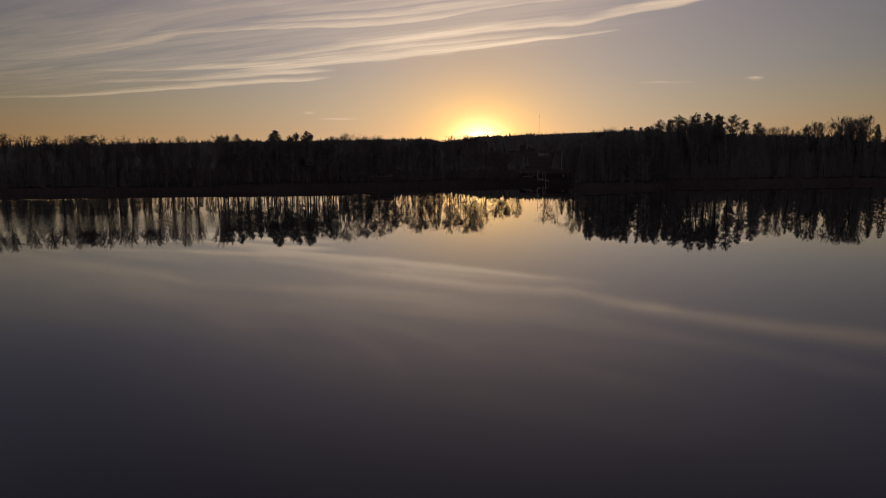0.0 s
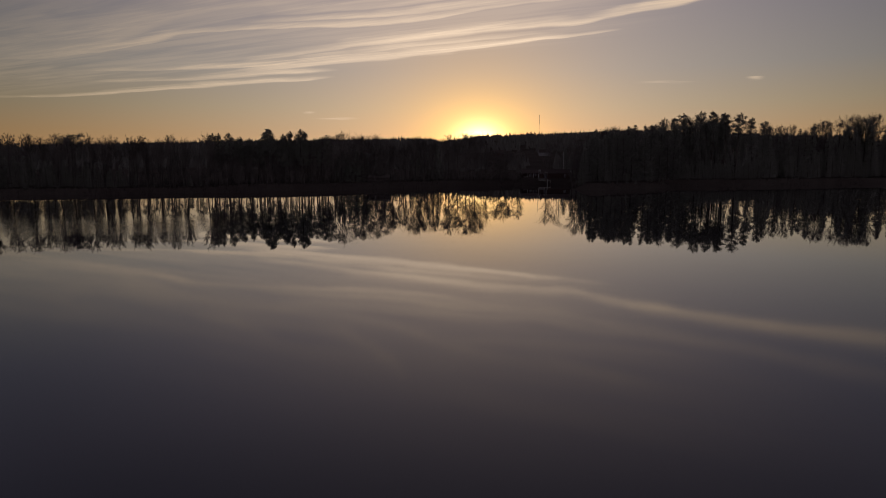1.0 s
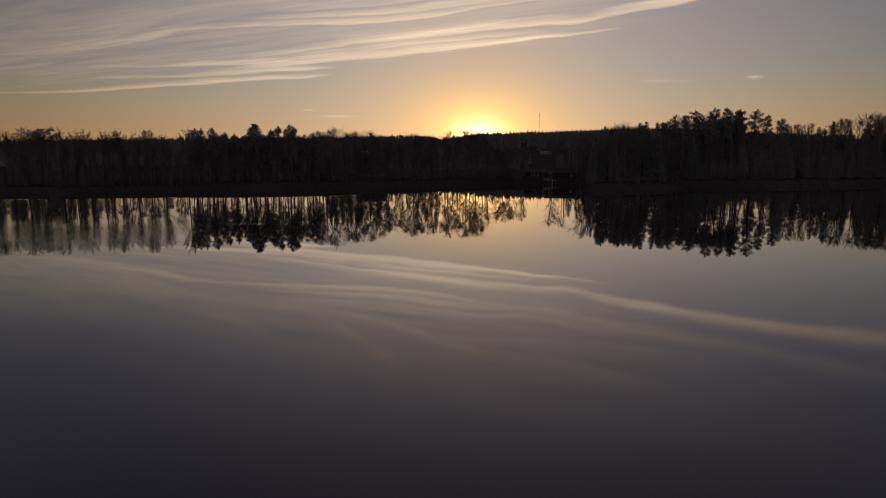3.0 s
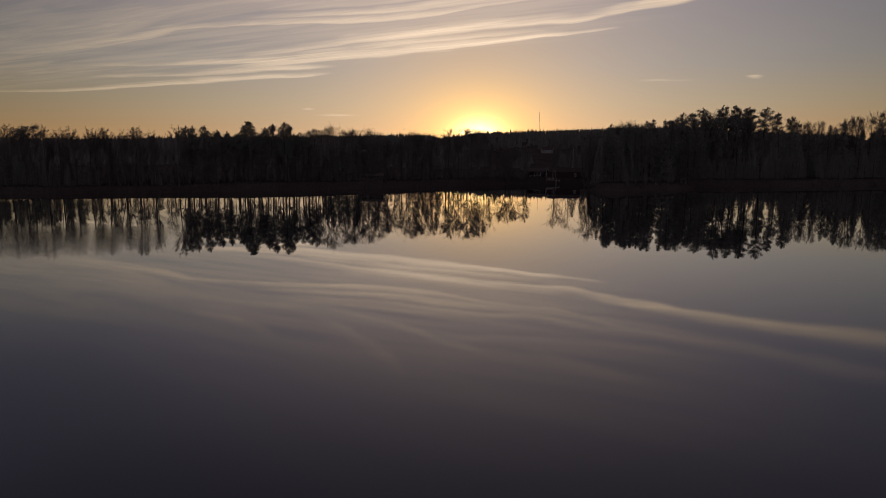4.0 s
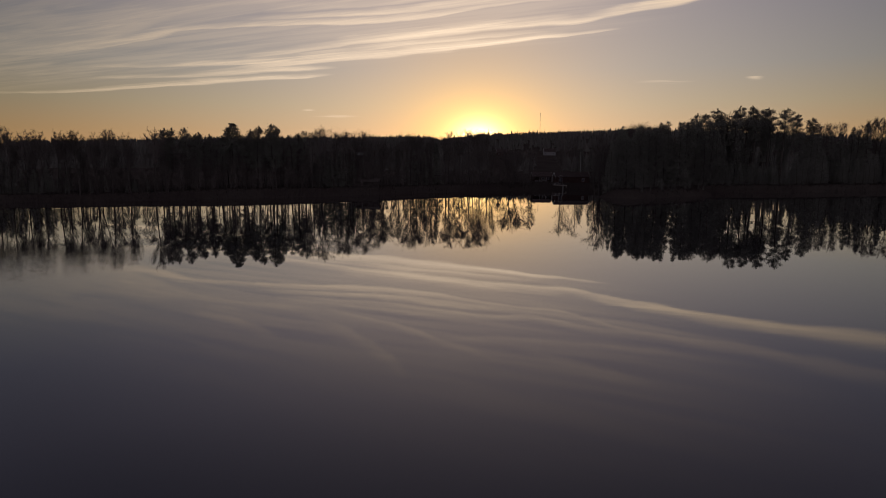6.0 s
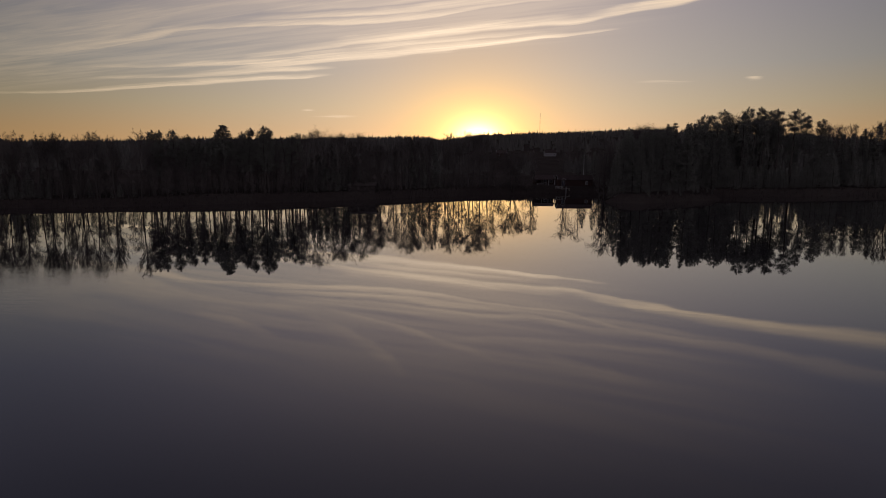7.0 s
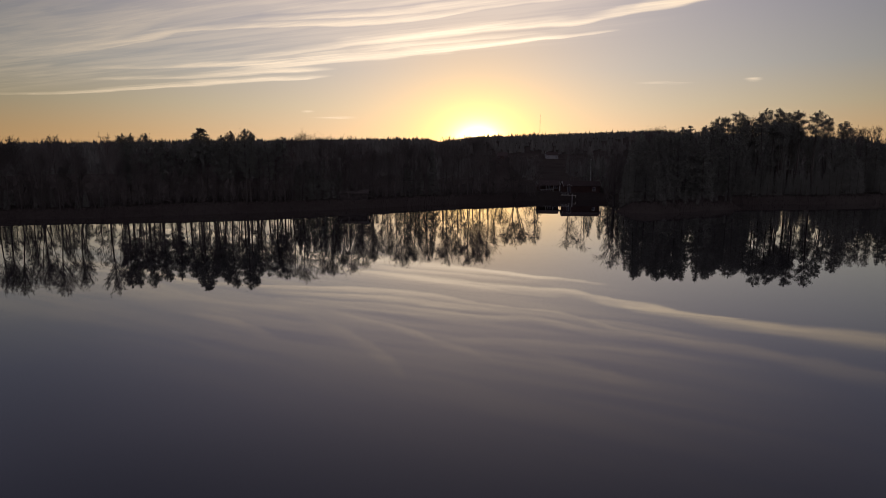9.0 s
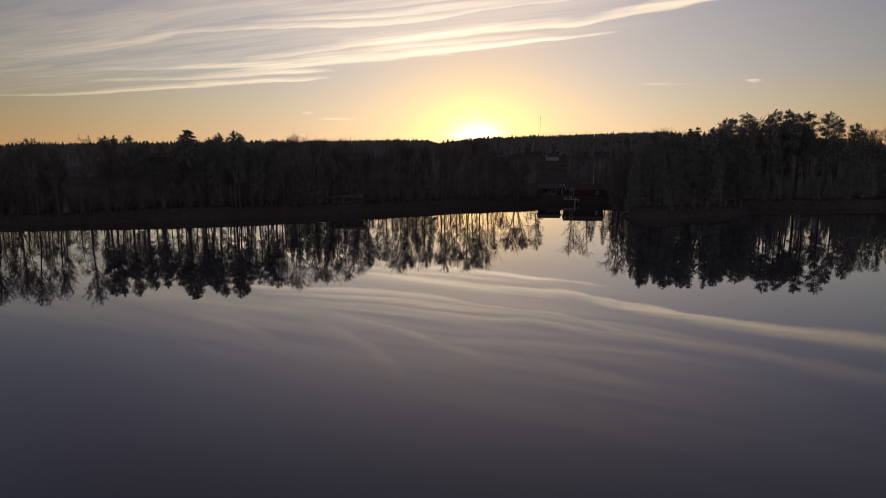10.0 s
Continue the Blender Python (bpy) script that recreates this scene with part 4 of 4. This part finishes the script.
# ---------------------------------------------------------------- houses by the inlet
def gable_roof(x0, x1, y0, y1, eave, ridge, over=0.35, thick=0.14):
    """Two roof slabs, ridge along x."""
    sh = Shape()
    ym = (y0 + y1) / 2
    k = (ridge - eave) / (ym - y0)
    for sgn, ye in ((-1, y0), (1, y1)):
        low_y, low_z = ye + sgn * over, eave - over * k
        pts = [(x0 - over, low_y, low_z), (x1 + over, low_y, low_z), (x1 + over, ym, ridge), (x0 - over, ym, ridge)]
        b = len(sh.v)
        sh.v += [Vector(p) for p in pts] + [Vector((p[0], p[1], p[2] + thick)) for p in pts]
        sh.f += [tuple(b + i for i in q) for q in ((3, 2, 1, 0), (4, 5, 6, 7), (0, 1, 5, 4), (1, 2, 6, 5), (2, 3, 7, 6), (3, 0, 4, 7))]
    return sh


def walls(x0, x1, y0, y1, z0, eave, ridge):
    """House body with gable ends."""
    sh = Shape()
    ym = (y0 + y1) / 2
    ring = [(y0, z0), (y1, z0), (y1, eave), (ym, ridge), (y0, eave)]
    sh.v = [Vector((x0, y, z)) for y, z in ring] + [Vector((x1, y, z)) for y, z in ring]
    sh.f = [(4, 3, 2, 1, 0), (5, 6, 7, 8, 9)] + [(i, (i + 1) % 5, 5 + (i + 1) % 5, 5 + i) for i in range(5)]
    return sh


def boxed(name, mat, *boxes):
    sh = Shape()
    for b in boxes:
        sh.box(*b)
    return sh.mesh(name, mat)


def window(parent, x0, x1, y, z0, z1, name="window"):
    """White frame with a pane behind a middle bar, on a wall that faces the lake."""
    w = 0.07
    f = part(name, boxed("frame", WHITE, (x0, x1, y - 0.07, y + 0.02, z0, z0 + w), (x0, x1, y - 0.07, y + 0.02, z1 - w, z1), (x0, x0 + w, y - 0.07, y + 0.02, z0 + w, z1 - w), (x1 - w, x1, y - 0.07, y + 0.02, z0 + w, z1 - w), ((x0 + x1) / 2 - 0.03, (x0 + x1) / 2 + 0.03, y - 0.05, y + 0.02, z0 + w, z1 - w)), parent, "white painted frame")
    part("pane", boxed("pane", GLASS, (x0 + w, x1 - w, y - 0.03, y - 0.01, z0 + w, z1 - w)), f)


def house(name, label, x0, x1, y0, y1, floor, eave, ridge, wall_mat=RED_WALL, roof_mat=RED_ROOF, trim_mat=WHITE):
    root = tagged(new(name), label, "house")
    part("wall", walls(x0, x1, y0, y1, floor - 2.0, eave, ridge).mesh("wall", wall_mat), root)
    part("roof", gable_roof(x0, x1, y0, y1, eave, ridge).mesh("roof", roof_mat), root)
    ym = (y0 + y1) / 2
    for xe in (x0 - 0.42, x1 + 0.36):
        sh = Shape()
        k = (ridge - eave) / (ym - y0)
        for ye in (y0 - 0.35, y1 + 0.35):
            sh.tube([Vector((xe + 0.03, ye, eave - 0.35 * k + 0.02)), Vector((xe + 0.03, ym, ridge + 0.02))], [0.07, 0.07], 4)
        part("bargeboard", sh.mesh("bargeboard", trim_mat), root, "white painted gable board" if trim_mat is WHITE else "dark gable board")
    return root


DX, DY = 2.3, 12.0  # the yard lies behind the head of the inlet
cottage = house("cottage", "small red wooden cottage with porch by the water", 33.0, 39.9, 258.5, 263.5, 2.3, 4.75, 6.0)
for px in (35.2, 37.6, 39.9):
    part("porch_post", boxed("porch_post", WHITE, (px - 0.09, px + 0.09, 256.6, 256.78, 2.3, 4.45)), cottage, "white porch post")
part("porch_floor", boxed("porch_floor", PLANK, (33.0, 40.1, 256.4, 258.5, 2.1, 2.3)), cottage)
sh = Shape()
sh.box(32.7, 40.2, 256.1, 258.2, 4.45, 4.55)
part("porch_roof", sh.mesh("porch_roof", RED_ROOF), cottage)
for px in (33.6, 34.3, 35.9, 36.7):
    part("porch_baluster", boxed("porch_baluster", WHITE, (px - 0.03, px + 0.03, 256.62, 256.7, 2.3, 3.1)), cottage)
part("porch_rail", boxed("porch_rail", WHITE, (33.1, 37.6, 256.62, 256.7, 3.1, 3.17)), cottage, "white porch handrail")
window(cottage, 36.1, 37.3, 258.5, 3.3, 4.3)
window(cottage, 38.2, 39.4, 258.5, 3.3, 4.3)

cottage.matrix_basis = Matrix.Translation((DX, DY, -0.25))

boathouse = house("boathouse", "long red wooden boathouse with white-framed glass door", 40.3, 52.4, 250.5, 256.0, 1.8, 4.45, 5.95)
window(boathouse, 41.3, 42.5, 250.5, 1.8, 4.1, "door")
window(boathouse, 49.8, 50.7, 250.5, 2.7, 3.9)

boathouse.matrix_basis = Matrix.Translation((DX, DY, 0.0))

shed = house("boat_shed", "low dark wooden boat shed among the bare trees on the bank", -27.0, -19.0, 223.0, 227.5, 2.2, 3.8, 4.6, TARRED, TARRED, TARRED)
part("door", boxed("door", TARRED, (-25.6, -23.2, 222.92, 223.0, 2.0, 3.7)), shed, "dark plank double door")

sh = Shape()
for x0, x1 in ((40.95, 41.9), (42.85, 41.9)):
    sh.tube([Vector((x0, 250.1, 4.3)), Vector((x1, 250.1, 4.98))], [0.06, 0.06], 4)
    sh.tube([Vector((x0, 250.45, 4.3)), Vector((x0, 250.05, 4.3))], [0.05, 0.05], 4)
canopy = part("door_canopy", sh.mesh("door_canopy", WHITE), boathouse, "small white gabled canopy over the door")

railing = tagged(new("railing"), "white painted wooden railing at the edge of the deck", "railing")
for rz in (1.78, 2.28):
    part("rail", boxed("rail", WHITE, (38.35, 41.0, 247.22, 247.28, rz - 0.03, rz + 0.03)), railing)
for i in range(6):
    px = 38.4 + 0.51 * i
    part("baluster", boxed("baluster", WHITE, (px - 0.03, px + 0.03, 247.29, 247.35, 1.425, 2.3)), railing)

railing.matrix_basis = Matrix.Translation((DX, DY - 1, 0.0))

deck = tagged(new("deck"), "pale wooden deck on posts over the water", "deck")
sh = Shape()
for i in range(14):
    sh.box(38.4 + 0.36 * i, 38.4 + 0.36 * i + 0.33, 247.2, 250.3, 1.36, 1.42)
part("planks", sh.mesh("planks", PLANK), deck)
part("edge_board", boxed("edge_board", PLANK, (38.3, 43.4, 247.1, 247.19, 1.36, 1.42)), deck, "pale grey edge board")
for px in (38.6, 40.9, 43.2):
    part("post", boxed("post", PLANK, (px - 0.08, px + 0.08, 247.3, 247.46, -1.5, 1.35)), deck)

deck.matrix_basis = Matrix.Translation((DX, DY - 1, 0.0))

post = Shape()
post.tube([Vector((43.9, 256.0, -1.5)), Vector((43.9, 256.0, 2.05)), Vector((43.9, 256.0, 2.15))], [0.13, 0.13, 0.05], 8)
tagged(new("mooring_post", post.mesh("mooring_post", WHITE)), "white mooring post standing in the water", "post")

flag = tagged(new("flagpole"), "tall white flagpole behind the boathouse without a flag", "flagpole")
fz = land_z(53.4, 271.5)
sh = Shape()
sh.tube([Vector((53.4, 271.5, fz - 0.3)), Vector((53.4, 271.5, 13.2))], [0.09, 0.05], 8)
part("pole", sh.mesh("pole", WHITE, True), flag)
sh = Shape()
sh.tube([Vector((53.4, 271.5, 13.2)), Vector((53.4, 271.5, 13.26)), Vector((53.4, 271.5, 13.36)), Vector((53.4, 271.5, 13.4))], [0.05, 0.12, 0.12, 0.02], 8)
part("knob", sh.mesh("knob", WHITE, True), flag)


# ---------------------------------------------------------------- farmhouses far behind the shore
def farmhouse(x, y, w, mat, label):
    z = land_z(x, y)
    h = house("farmhouse", label, x, x + w, y, y + 6.0, z, z + 3.6, z + 6.4, mat)
    window(h, x + 1.0, x + 2.2, y, z + 1.0, z + 2.4)
    window(h, x + w - 2.4, x + w - 1.2, y, z + 1.0, z + 2.4)


for (fx, fy, fw), mat, label in zip(FARMS, (GREY_WALL, RED_WALL, RED_WALL, GREY_WALL), ("pale farmhouse on the slope beyond the shore", "red farmhouse on the slope beyond the shore", "red farmhouse among the fields beyond the shore", "pale farmhouse among the fields beyond the shore")):
    farmhouse(fx, fy, fw, mat, label)
